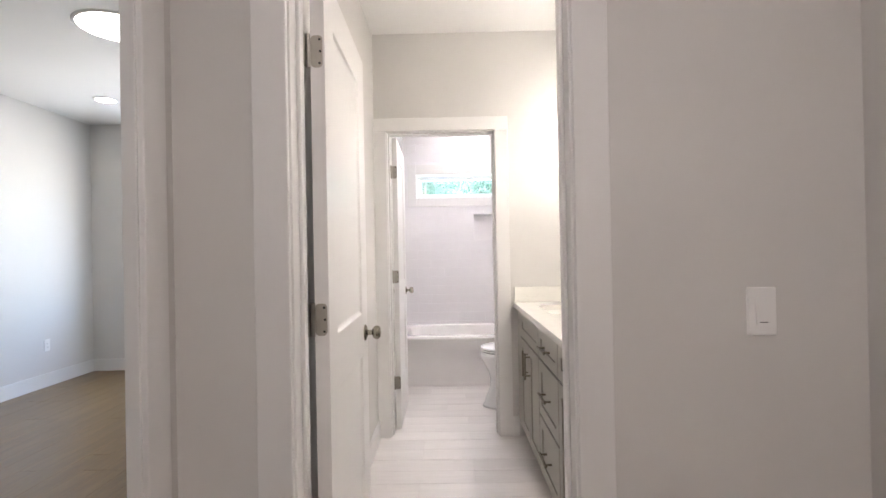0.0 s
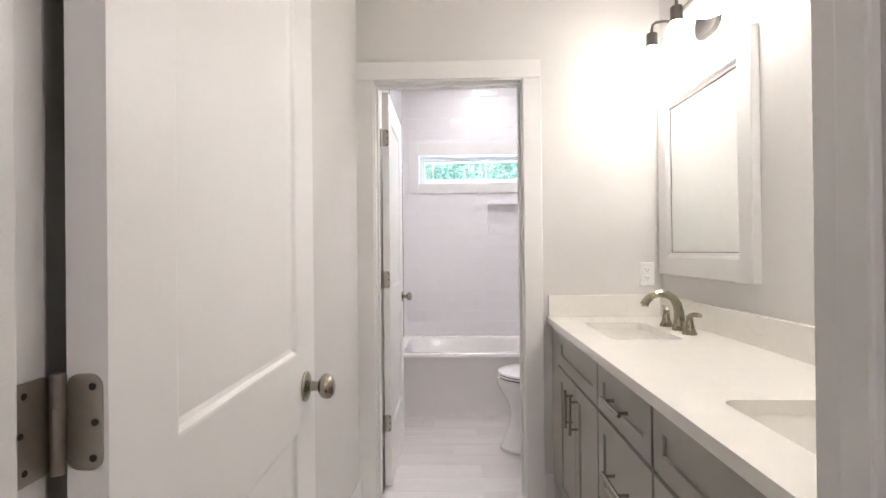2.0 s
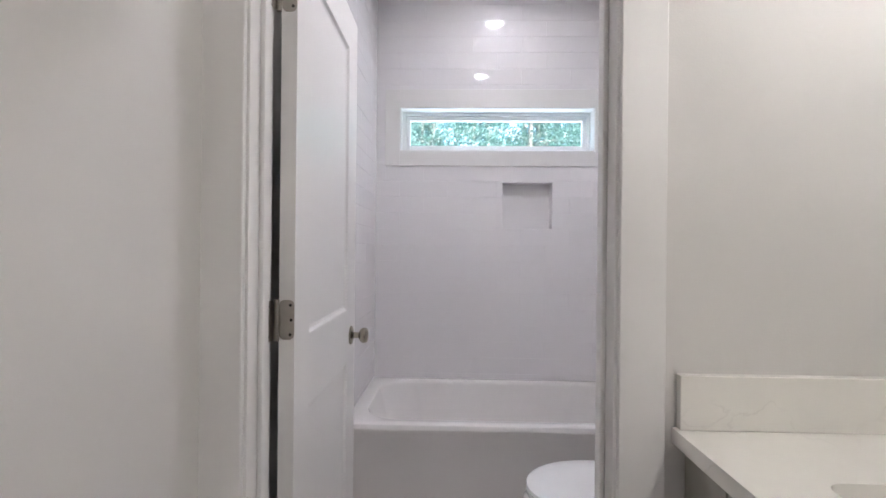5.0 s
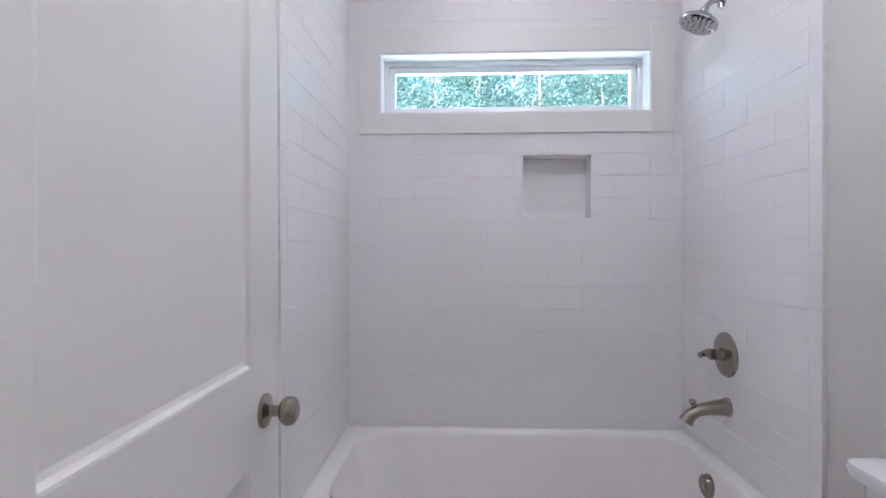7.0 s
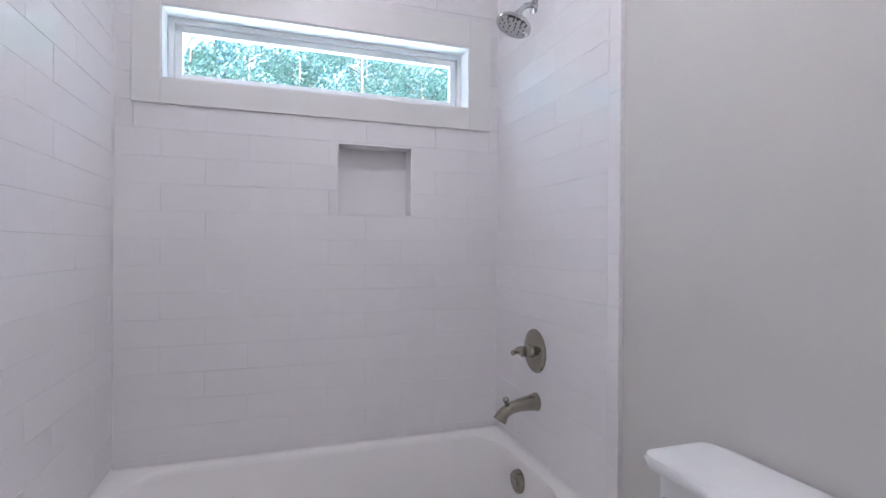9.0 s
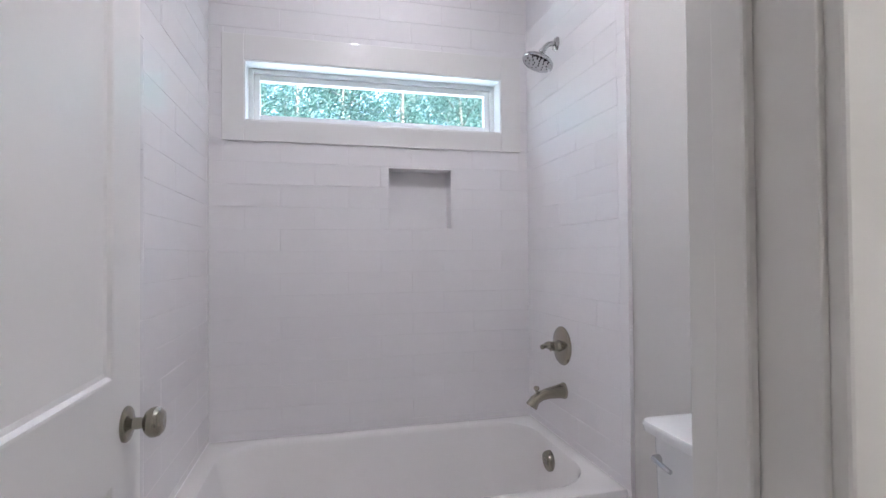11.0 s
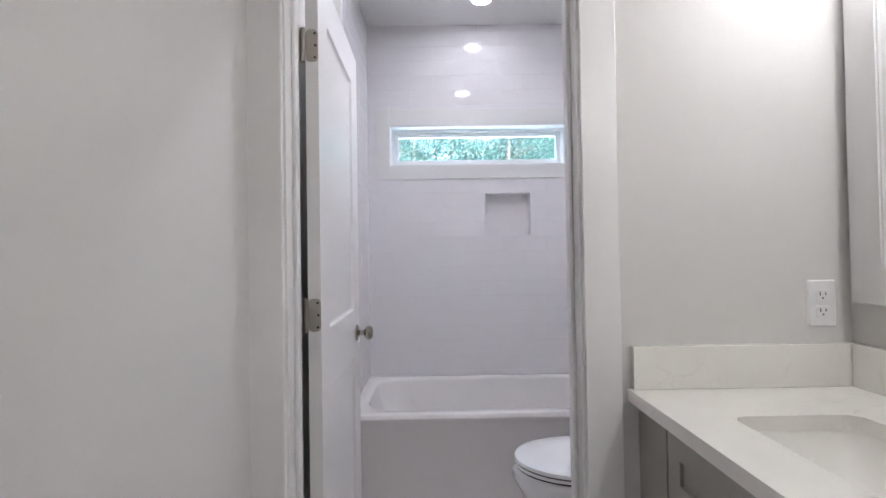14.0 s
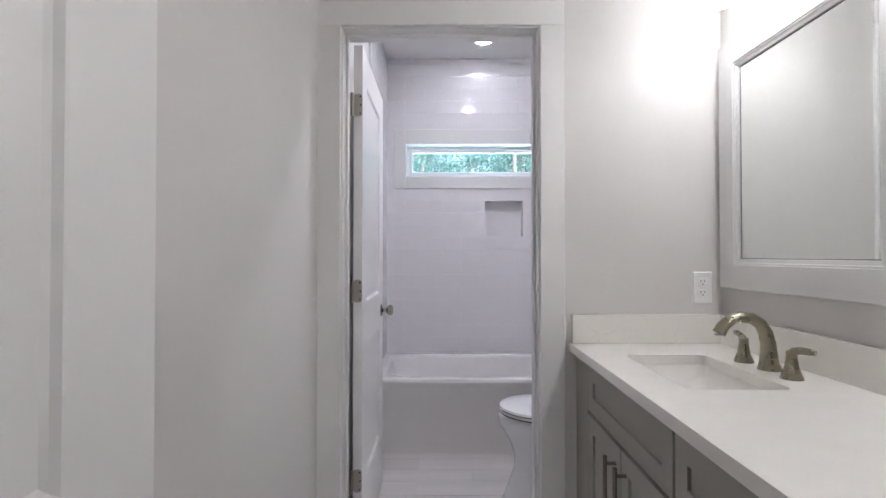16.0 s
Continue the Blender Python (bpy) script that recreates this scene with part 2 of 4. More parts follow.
def lathe(profile, steps=28, axis="z", centre=(0, 0, 0)):
    """A turned solid from (radius, height) pairs."""
    bm = bmesh.new()
    turn = {"z": Matrix.Identity(4), "x": Matrix.Rotation(radians(90), 4, "Y"), "-x": Matrix.Rotation(radians(-90), 4, "Y"), "y": Matrix.Rotation(radians(-90), 4, "X")}[axis]
    rings = []
    for r, h in profile:
        if r < 1e-5:
            rings.append([bm.verts.new((0, 0, h))])
        else:
            rings.append([bm.verts.new((r * math.cos(2 * math.pi * k / steps), r * math.sin(2 * math.pi * k / steps), h)) for k in range(steps)])
    for a, b in zip(rings, rings[1:]):
        for k in range(steps):
            q = [a[k % len(a)], a[(k + 1) % len(a)], b[(k + 1) % len(b)], b[k % len(b)]]
            q = list(dict.fromkeys(q))
            if len(q) > 2:
                bm.faces.new(q)
    for end in (rings[0], rings[-1]):
        if len(end) > 2:
            bm.faces.new(end)
    bm.transform(Matrix.Translation(centre) @ turn)
    return bm


def tube(points, radii, steps=14, squash=None):
    """A rounded sweep through points with a radius at each."""
    bm = bmesh.new()
    pts = [Vector(p) for p in points]
    rings = []
    side = None
    for i, p in enumerate(pts):
        d = (pts[min(i + 1, len(pts) - 1)] - pts[max(i - 1, 0)]).normalized()
        if side is None:
            side = d.orthogonal().normalized() if abs(d.y) > 0.9 else Vector((0, 1, 0))
        side = (side - d * side.dot(d)).normalized()
        up = d.cross(side)
        a, b = (squash[i] if squash else (1, 1))
        rings.append([bm.verts.new(p + radii[i] * (a * side * math.cos(2 * math.pi * k / steps) + b * up * math.sin(2 * math.pi * k / steps))) for k in range(steps)])
    for a, b in zip(rings, rings[1:]):
        for k in range(steps):
            bm.faces.new((a[k], a[(k + 1) % steps], b[(k + 1) % steps], b[k]))
    bm.faces.new(rings[0])
    bm.faces.new(rings[-1])
    return bm


def rounded(x0, x1, y0, y1, r, steps=6):
    """The corners of a rounded rectangle, counter-clockwise."""
    out = []
    for cx, cy, a0 in ((x1 - r, y1 - r, 0), (x0 + r, y1 - r, 90), (x0 + r, y0 + r, 180), (x1 - r, y0 + r, 270)):
        for k in range(steps + 1):
            a = radians(a0 + 90 * k / steps)
            out.append((cx + r * math.cos(a), cy + r * math.sin(a)))
    return out


def loft(loops, cap_first=True, cap_last=True):
    """A skin over closed loops of equal length."""
    bm = bmesh.new()
    rings = [[bm.verts.new(p) for p in loop] for loop in loops]
    for a, b in zip(rings, rings[1:]):
        n = len(a)
        for k in range(n):
            bm.faces.new((a[k], a[(k + 1) % n], b[(k + 1) % n], b[k]))
    if cap_first:
        bm.faces.new(rings[0])
    if cap_last:
        bm.faces.new(rings[-1])
    return bm


def structure(name, bm, material, label, category="wall", smooth=False):
    return tagged(part(name, bm, material, None, "", smooth), label, category, "", "structure")

# ---- plan ----
CEIL_Z = 2.72
A0, A1 = 1.232, 1.350      # hall wall with the first door
B0, B1 = 3.318, 3.436      # wall with the second door
BATH_L, BATH_R = -0.140, 1.340
WC_L, WC_R = -0.135, 1.309
TILE_L, TILE_R, TILE_B = -0.121, 1.295, 5.258
TUB_Y, TUB_Z = 4.455, 0.472
BACK0, BACK1 = 5.2600, 5.45
HALL_L, HALL_R, HALL_N = -0.340, 1.385, -1.25
BED_L, BED_B = -3.60, 5.41
OPEN_A, OPEN_B, HEAD = (-0.038, 0.657), (-0.051, 0.667), 2.052

# ---- shell ----
structure("wall_a", boxes((HALL_L, OPEN_A[0] - 0.018, A0, A1, 0, CEIL_Z), (OPEN_A[1] + 0.018, HALL_R, A0, A1, 0, CEIL_Z), (OPEN_A[0] - 0.018, OPEN_A[1] + 0.018, A0, A1, HEAD + 0.018, CEIL_Z)), WALL, "greige painted partition between the hall and the bathroom")
structure("wall_b", boxes((BATH_L, OPEN_B[0] - 0.018, B0, B1, 0, CEIL_Z), (OPEN_B[1] + 0.018, BATH_R, B0, B1, 0, CEIL_Z), (OPEN_B[0] - 0.018, OPEN_B[1] + 0.018, B0, B1, HEAD + 0.018, CEIL_Z)), WALL, "greige painted partition between vanity room and toilet room")
structure("wall_bath_west", boxes((BATH_L - 0.117, BATH_L, A1, B1, 0, CEIL_Z)), WALL, "greige painted wall behind the open door")
structure("wall_bath_east", boxes((BATH_R, BATH_R + 0.12, A1, B1, 0, CEIL_Z)), WALL, "greige painted wall over the vanity")
structure("wall_wc_west", boxes((WC_L - 0.122, WC_L, B1, BACK1, 0, CEIL_Z)), WALL, "greige painted wall beside the tub")
structure("wall_wc_east", boxes((WC_R, WC_R + 0.151, B1, BACK1, 0, CEIL_Z)), WALL, "greige painted wall behind the toilet")
WX0, WX1, WZ0, WZ1 = 0.014, 1.166, 1.807, 2.072
NX0, NX1, NZ0, NZ1 = 0.622, 0.920, 1.355, 1.635
back = boxes((WC_L, WX0, BACK0, BACK1, 0, CEIL_Z), (WX1, WC_R, BACK0, BACK1, 0, CEIL_Z), (WX0, WX1, BACK0, BACK1, WZ1, CEIL_Z), (WX0, WX1, BACK0, BACK1, NZ1, WZ0), (WX0, WX1, BACK0, BACK1, 0, NZ0),
             (WX0, NX0, BACK0, BACK1, NZ0, NZ1), (NX1, WX1, BACK0, BACK1, NZ0, NZ1), (NX0, NX1, BACK0 + 0.092, BACK1, NZ0, NZ1))
structure("wall_wc_north", back, GROUT, "outer wall behind the tiles with a window opening and a niche")
structure("wall_hall_west", boxes((HALL_L - 0.030, HALL_L, 1.102, A1, 0, CEIL_Z), (HALL_L - 0.030, HALL_L, HALL_N, 0.215, 0, CEIL_Z), (HALL_L - 0.030, HALL_L, 0.215, 1.102, 2.07, CEIL_Z)), WALL, "greige painted hall wall with an opening to a bedroom")
structure("wall_hall_east", boxes((HALL_R, HALL_R + 0.117, HALL_N, A1, 0, CEIL_Z)), WALL, "greige painted hall wall")
structure("wall_hall_south", boxes((HALL_L - 0.117, HALL_R + 0.117, HALL_N - 0.117, HALL_N, 0, CEIL_Z)), WALL, "greige painted end wall of the hall")
structure("wall_bedroom_west", boxes((BED_L - 0.15, BED_L, HALL_N - 0.117, BED_B, 0, CEIL_Z)), WALL, "pale bedroom wall in cool daylight")
structure("wall_bedroom_north", boxes((BED_L - 0.15, -2.7, BED_B, BED_B + 0.15, 0, CEIL_Z), (-1.2, BATH_L - 0.117, BED_B, BED_B + 0.15, 0, CEIL_Z), (-2.7, -1.2, BED_B, BED_B + 0.15, 0, 0.8), (-2.7, -1.2, BED_B, BED_B + 0.15, 2.2, CEIL_Z)), WALL, "pale bedroom end wall with a window opening")
structure("wall_bedroom_south", boxes((BED_L, HALL_L - 0.117, HALL_N - 0.117, HALL_N, 0, CEIL_Z)), WALL, "plain greige bedroom wall")
structure("ceiling", boxes((BED_L - 0.15, HALL_R + 0.12, HALL_N - 0.12, BACK1 + 0.11, CEIL_Z, CEIL_Z + 0.2)), CEIL, "flat white painted ceiling", "ceiling")

def baseboard(spans, label="white painted baseboard"):
    ob = tagged(new("baseboard"), label, "baseboard", "", "structure")
    for s in spans:
        bm = boxes((*s, 0.0, 0.118))
        part("board", bm, TRIM, ob)
        x0, x1, y0, y1 = s
        grow = 0.003
        part("cap", boxes((x0 + grow, x1 - grow, y0 + grow, y1 - grow, 0.118, 0.131), bevel=0.003), TRIM, ob)
    return ob

baseboard([(BED_L, BED_L + 0.016, -1.2, BED_B), (BED_L + 0.016, BATH_L - 0.12, BED_B - 0.016, BED_B)], "white baseboard round the bedroom floor")
baseboard([(BATH_L, BATH_L + 0.014, A1 + 0.02, B0 - 0.02), (0.747, 0.806, B0 - 0.014, B0)], "white baseboard of the vanity room")
baseboard([(WC_R - 0.014, WC_R, B1 + 0.02, TUB_Y), (0.75, WC_R - 0.014, B1, B1 + 0.014), (WC_L, WC_L + 0.014, B1 + 0.02, TUB_Y)], "white baseboard of the toilet room")
baseboard([(HALL_R - 0.014, HALL_R, HALL_N + 0.02, A0 - 0.014), (0.772, HALL_R, A0 - 0.014, A0), (HALL_L + 0.02, -0.135, A0 - 0.014, A0)], "white baseboard of the hall")

# ---- doorways: jamb, stop and casing ----
def doorway(name, x0, x1, y0, y1, label, strike_z, stop_y):
    ob = tagged(new(name), label, "door frame", "", "structure")
    part("jamb", boxes((x0 - 0.018, x0, y0 - 0.002, y1 + 0.002, 0, HEAD), bevel=0.0015), TRIM, ob)
    part("jamb", boxes((x1, x1 + 0.018, y0 - 0.002, y1 + 0.002, 0, HEAD), bevel=0.0015), TRIM, ob)
    part("head_jamb", boxes((x0 - 0.018, x1 + 0.018, y0 - 0.002, y1 + 0.002, HEAD, HEAD + 0.018), bevel=0.0015), TRIM, ob)
    s0, s1 = stop_y, stop_y + 0.034
    part("stop", boxes((x0, x0 + 0.011, s0, s1, 0, HEAD - 0.011), bevel=0.003), TRIM, ob)
    part("stop", boxes((x1 - 0.011, x1, s0, s1, 0, HEAD - 0.011), bevel=0.003), TRIM, ob)
    part("stop", boxes((x0, x1, s0, s1, HEAD - 0.011, HEAD), bevel=0.003), TRIM, ob)
    for ya, yb, show in ((y0 - 0.016, y0 - 0.0005, 0.006), (y1 + 0.0005, y1 + 0.012, 0.010)):
        part("casing", boxes((x0 - 0.095, x0 - 0.006, ya, yb, 0, HEAD + 0.006), bevel=0.003), TRIM, ob)
        part("casing", boxes((x1 + show, x1 + 0.095, ya, yb, 0, HEAD + 0.006), bevel=0.003), TRIM, ob)
        part("head_casing", boxes((x0 - 0.095, x1 + 0.095, ya, yb, HEAD + 0.0065, HEAD + 0.095), bevel=0.003), TRIM, ob)
    ys = y1 - 0.022
    plate = part("strike_plate", boxes((x1 - 0.0015, x1 + 0.0005, ys - 0.014, ys + 0.016, strike_z - 0.029, strike_z + 0.029), bevel=0.0005), SATIN, ob, "satin steel strike plate")
    part("hole", boxes((x1 - 0.003, x1 - 0.001, ys - 0.007, ys + 0.007, strike_z - 0.012, strike_z + 0.012)), SLOT, plate)
    return ob

doorway("door_frame_1", OPEN_A[0], OPEN_A[1], A0, A1, "white painted door frame with flat casing to the hall", 0.93, A1 - 0.072)
doorway("door_frame_2", OPEN_B[0], OPEN_B[1], B0, B1, "white painted door frame with flat casing to the toilet room", 0.93, B1 - 0.072)
# the wide cased opening to the bedroom
opening = tagged(new("door_frame_3"), "white cased opening between hall and bedroom", "door frame", "", "structure")
part("jamb", boxes((HALL_L - 0.032, HALL_L + 0.002, 1.084, 1.1019, 0, 2.052), bevel=0.002), TRIM, opening)
part("jamb", boxes((HALL_L - 0.032, HALL_L + 0.002, 0.2151, 0.233, 0, 2.052), bevel=0.002), TRIM, opening)
part("head_jamb", boxes((HALL_L - 0.032, HALL_L + 0.002, 0.2151, 1.1019, 2.0521, 2.0699), bevel=0.002), TRIM, opening)
for xa, xb in ((HALL_L + 0.0005, HALL_L + 0.016),):
    part("casing", boxes((xa, xb, 1.090, 1.179, 0, 2.057), bevel=0.003), TRIM, opening)
    part("casing", boxes((xa, xb, 0.138, 0.227, 0, 2.057), bevel=0.003), TRIM, opening)
    part("head_casing", boxes((xa, xb, 0.138, 1.179, 2.0575, 2.147), bevel=0.003), TRIM, opening)

# ---- panel doors ----
def panel_face(bm, x, out, y0, y1, z0, z1, inset, depth):
    """One sunk panel in the face at x: a sloped rim, and the field with a raised bead."""
    ring = lambda d, h: [(x - out * h, y0 + d, z0 + d), (x - out * h, y1 - d, z0 + d), (x - out * h, y1 - d, z1 - d), (x - out * h, y0 + d, z1 - d)]
    loops = [ring(0, 0), ring(0.004, 0.001), ring(inset * 0.55, depth * 0.75), ring(inset, depth)]
    vs = [[bm.verts.new(p) for p in r] for r in loops]
    for a, b in zip(vs, vs[1:]):
        for k in range(4):
            bm.faces.new((a[k], a[(k + 1) % 4], b[(k + 1) % 4], b[k]))
    bm.faces.new(vs[-1])


def door(name, hinge, width, label, knob_z, hinges, angle=0.0, rail_z=1.010, t=0.035):
    """A two-panel door that stands open along +y from its hinge edge."""
    ob = tagged(new(name), label, "door", "interior doors", "structure")
    ob.location = hinge
    ob.rotation_euler = (0, 0, radians(angle))
    h = 2.032
    ys, zs = [0, 0.116, width - 0.130, width], [0, 0.285, 0.835, rail_z, 1.905, h]
    bm = bmesh.new()
    for x, out in ((0.0, -1), (t, 1)):
        for i in range(3):
            for j in range(5):
                if i == 1 and j in (1, 3):
                    panel_face(bm, x, out, ys[1], ys[2], zs[j], zs[j + 1], 0.017, 0.010)
                else:
                    bm.faces.new([bm.verts.new((x, y, z)) for y, z in ((ys[i], zs[j]), (ys[i + 1], zs[j]), (ys[i + 1], zs[j + 1]), (ys[i], zs[j + 1]))])
    for y in (0, width):
        bm.faces.new([bm.verts.new(p) for p in ((0, y, 0), (t, y, 0), (t, y, h), (0, y, h))])
    for z in (0, h):
        bm.faces.new([bm.verts.new(p) for p in ((0, 0, z), (t, 0, z), (t, width, z), (0, width, z))])
    bmesh.ops.remove_doubles(bm, verts=bm.verts, dist=0.0004)
    part("slab", bm, DOOR, ob)
    for side, axis in ((t, "x"), (0.0, "-x")):
        rose = part("rose", lathe([(0.0325, 0.0), (0.0325, 0.003), (0.030, 0.006), (0.023, 0.0085), (0.014, 0.011), (0.011, 0.013), (0.010, 0.030), (0.012, 0.034)], 32, axis), NICKEL, ob, "satin nickel door knob rose", True, (side, width - 0.075, knob_z))
        part("knob", lathe([(0.0, 0.0285), (0.012, 0.030), (0.021, 0.034), (0.0268, 0.042), (0.0275, 0.049), (0.0255, 0.057), (0.019, 0.0625), (0.009, 0.0645), (0.006, 0.0640), (0.0, 0.0640)], 32, axis), NICKEL, rose, "satin nickel round knob", True)
    part("latch_plate", boxes((0.005, 0.030, width - 0.0005, width + 0.0015, knob_z - 0.028, knob_z + 0.028), bevel=0.0005), SATIN, ob)
    for z in hinges:
        leaf_loop = rounded(0.0010, 0.0343, z - 0.0445, z + 0.0445, 0.012)
        leaf = part("hinge", loft([[(x, -0.0018, zz) for x, zz in leaf_loop], [(x, 0.0006, zz) for x, zz in leaf_loop]]), SATIN, ob, "satin steel butt hinge")
        part("knuckle", lathe([(0.0, -0.046), (0.0062, -0.046), (0.0062, -0.0145), (0.0057, -0.014), (0.0062, -0.0135), (0.0062, 0.0145), (0.0057, 0.015), (0.0062, 0.0155), (0.0062, 0.046), (0.0, 0.046)], 14), SATIN, leaf, "", True, (-0.004, -0.006, z))
        jamb_loop = rounded(-0.050, -0.003, z - 0.0445, z + 0.0445, 0.012)
        part("jamb_leaf", loft([[(-0.0125, y, zz) for y, zz in jamb_loop], [(-0.0105, y, zz) for y, zz in jamb_loop]]), SATIN, leaf)
        for y, dz in ((-0.034, 0.033), (-0.038, 0.0), (-0.034, -0.033)):
            part("screw", lathe([(0.0, 0.0), (0.0032, 0.0), (0.0026, 0.0008), (0.0, 0.0010)], 10, "x"), SLOT, leaf, "", False, (-0.0107, y, z + dz))
        for dx, dz in ((0.026, 0.033), (0.028, 0.0), (0.026, -0.033)):
            part("screw", lathe([(0.0, 0.0), (0.0035, 0.0), (0.003, 0.0012), (0.0, 0.0014)], 10, "y"), SLOT, leaf, "", False, (dx, -0.0030, z + dz))
    return ob

HINGES = (0.322, 1.062, 1.795)
door("door_1", (OPEN_A[0] + 0.0165, A1 + 0.006, 0.012), 0.703, "white two-panel door standing open into the vanity room", 0.914, (0.322, 1.054, 1.795), 1.0, 0.994, 0.039)
door("door_2", (OPEN_B[0] + 0.0165, B1 + 0.006, 0.012), 0.703, "white two-panel door standing open into the toilet room", 0.918, HINGES, 0.9)

# ---- window ----
win = tagged(new("window_1"), "wide low white vinyl window set high in the tiled wall", "window", "", "structure")
lin = 0.010
part("lining", boxes((WX0, WX0 + lin, BACK0 - 0.008, BACK1 - 0.06, WZ0, WZ1), bevel=0.0015), VINYL, win)
part("lining", boxes((WX1 - lin, WX1, BACK0 - 0.008, BACK1 - 0.06, WZ0, WZ1), bevel=0.0015), VINYL, win)
part("lining", boxes((WX0 + lin, WX1 - lin, BACK0 - 0.008, BACK1 - 0.06, WZ1 - lin, WZ1), bevel=0.0015), VINYL, win)
part("window_sill", boxes((WX0 + lin, WX1 - lin, BACK0 - 0.008, BACK1 - 0.06, WZ0, WZ0 + lin), bevel=0.0015), TRIM, win)
FY = BACK0 + 0.075
def frame_ring(x0, x1, z0, z1, w, y0, y1, bevel=0.003):
    return boxes((x0, x0 + w, y0, y1, z0, z1), (x1 - w, x1, y0, y1, z0, z1), (x0 + w, x1 - w, y0, y1, z1 - w, z1), (x0 + w, x1 - w, y0, y1, z0, z0 + w), bevel=bevel)
part("window_frame", frame_ring(WX0 + lin, WX1 - lin, WZ0 + lin, WZ1 - lin, 0.020, FY, FY + 0.06), VINYL, win)
part("sash", frame_ring(WX0 + 0.0305, WX1 - 0.0305, WZ0 + 0.0305, WZ1 - 0.0305, 0.026, FY + 0.014, FY + 0.048), VINYL, win)
pane = part("pane", boxes((WX0 + 0.053, WX1 - 0.053, FY + 0.028, FY + 0.033, WZ0 + 0.053, WZ1 - 0.053)), GLASS, win)
pane.visible_shadow = False
cx0, cx1, cz0, cz1 = -0.070, 1.258, 1.724, 2.175
for s in ((cx0, WX0 + 0.004, cz0, cz1), (WX1 - 0.004, cx1, cz0, cz1)):
    part("casing", boxes((s[0], s[1], TILE_B - 0.010, TILE_B + 0.012, s[2], s[3]), bevel=0.002), TRIM, win)
part("casing", boxes((WX0 + 0.0042, WX1 - 0.0042, TILE_B - 0.010, TILE_B + 0.012, WZ1 - 0.004, cz1), bevel=0.002), TRIM, win)
part("casing", boxes((WX0 + 0.0042, WX1 - 0.0042, TILE_B - 0.010, TILE_B + 0.012, cz0, WZ0 + 0.004), bevel=0.002), TRIM, win)

# ---- bathtub ----
tub = thing("bathtub", (0, 0, 0), "white enamelled alcove bathtub with a plain apron", "bathtub")
tx0, tx1, ty0, ty1 = TILE_L - 0.004, TILE_R + 0.004, TUB_Y + 0.018, TILE_B + 0.004
def tub_loop(x0, x1, y0, y1, r, z):
    return [(x, y, z) for x, y in rounded(x0, x1, y0, y1, r, 8)]
basin = [tub_loop(tx0, tx1, ty0, ty1, 0.010, TUB_Z - 0.020), tub_loop(tx0, tx1, ty0 + 0.003, ty1 - 0.001, 0.010, TUB_Z - 0.008), tub_loop(tx0, tx1, ty0 + 0.008, ty1 - 0.001, 0.010, TUB_Z - 0.002), tub_loop(tx0 + 0.008, tx1 - 0.008, ty0 + 0.018, ty1 - 0.006, 0.016, TUB_Z),
         tub_loop(tx0 + 0.055, tx1 - 0.045, ty0 + 0.072, ty1 - 0.040, 0.18, TUB_Z - 0.001), tub_loop(tx0 + 0.066, tx1 - 0.054, ty0 + 0.082, ty1 - 0.048, 0.175, TUB_Z - 0.006), tub_loop(tx0 + 0.074, tx1 - 0.060, ty0 + 0.090, ty1 - 0.055, 0.17, TUB_Z - 0.022),
         tub_loop(tx0 + 0.13, tx1 - 0.075, ty0 + 0.115, ty1 - 0.085, 0.16, 0.25), tub_loop(tx0 + 0.24, tx1 - 0.10, ty0 + 0.15, ty1 - 0.125, 0.12, 0.13), tub_loop(tx0 + 0.30, tx1 - 0.15, ty0 + 0.20, ty1 - 0.18, 0.10, 0.105)]
part("basin", loft(basin, False, True), ENAMEL, tub, "", True)
ap = bmesh.new()
prof = [(ty0, TUB_Z - 0.020), (ty0 + 0.0015, TUB_Z - 0.030), (ty0 + 0.006, TUB_Z - 0.040), (ty0 + 0.010, TUB_Z - 0.052), (ty0 + 0.078, 0.05), (ty0 + 0.080, 0.0), (ty0 + 0.11, 0.0), (ty0 + 0.11, TUB_Z - 0.05), (ty0 + 0.02, TUB_Z - 0.020)]
rows_ = [[ap.verts.new((x, y, z)) for y, z in prof] for x in (tx0, tx1)]
for k in range(len(prof)):
    ap.faces.new((rows_[0][k], rows_[0][(k + 1) % len(prof)], rows_[1][(k + 1) % len(prof)], rows_[1][k]))
for r in rows_:
    ap.faces.new(r)
part("apron", ap, ENAMEL, tub, "", True)
over = part("overflow_plate", lathe([(0.0, 0.024), (0.024, 0.024), (0.030, 0.026), (0.036, 0.024), (0.040, 0.018), (0.041, 0.004), (0.041, -0.004)], 28, "-x"), NICKEL, tub, "round brushed nickel overflow plate", True, (1.240, 4.916, 0.396))
over.rotation_euler = (0, radians(-4), 0)
part("slot", boxes((-0.0262, -0.0238, -0.013, 0.013, -0.013, 0.013), bevel=0.001), SATIN, over)
part("drain", lathe([(0.036, 0.0), (0.036, 0.003), (0.030, 0.006), (0.0, 0.007)], 24), NICKEL, tub, "", True, (1.04, 4.87, 0.105))

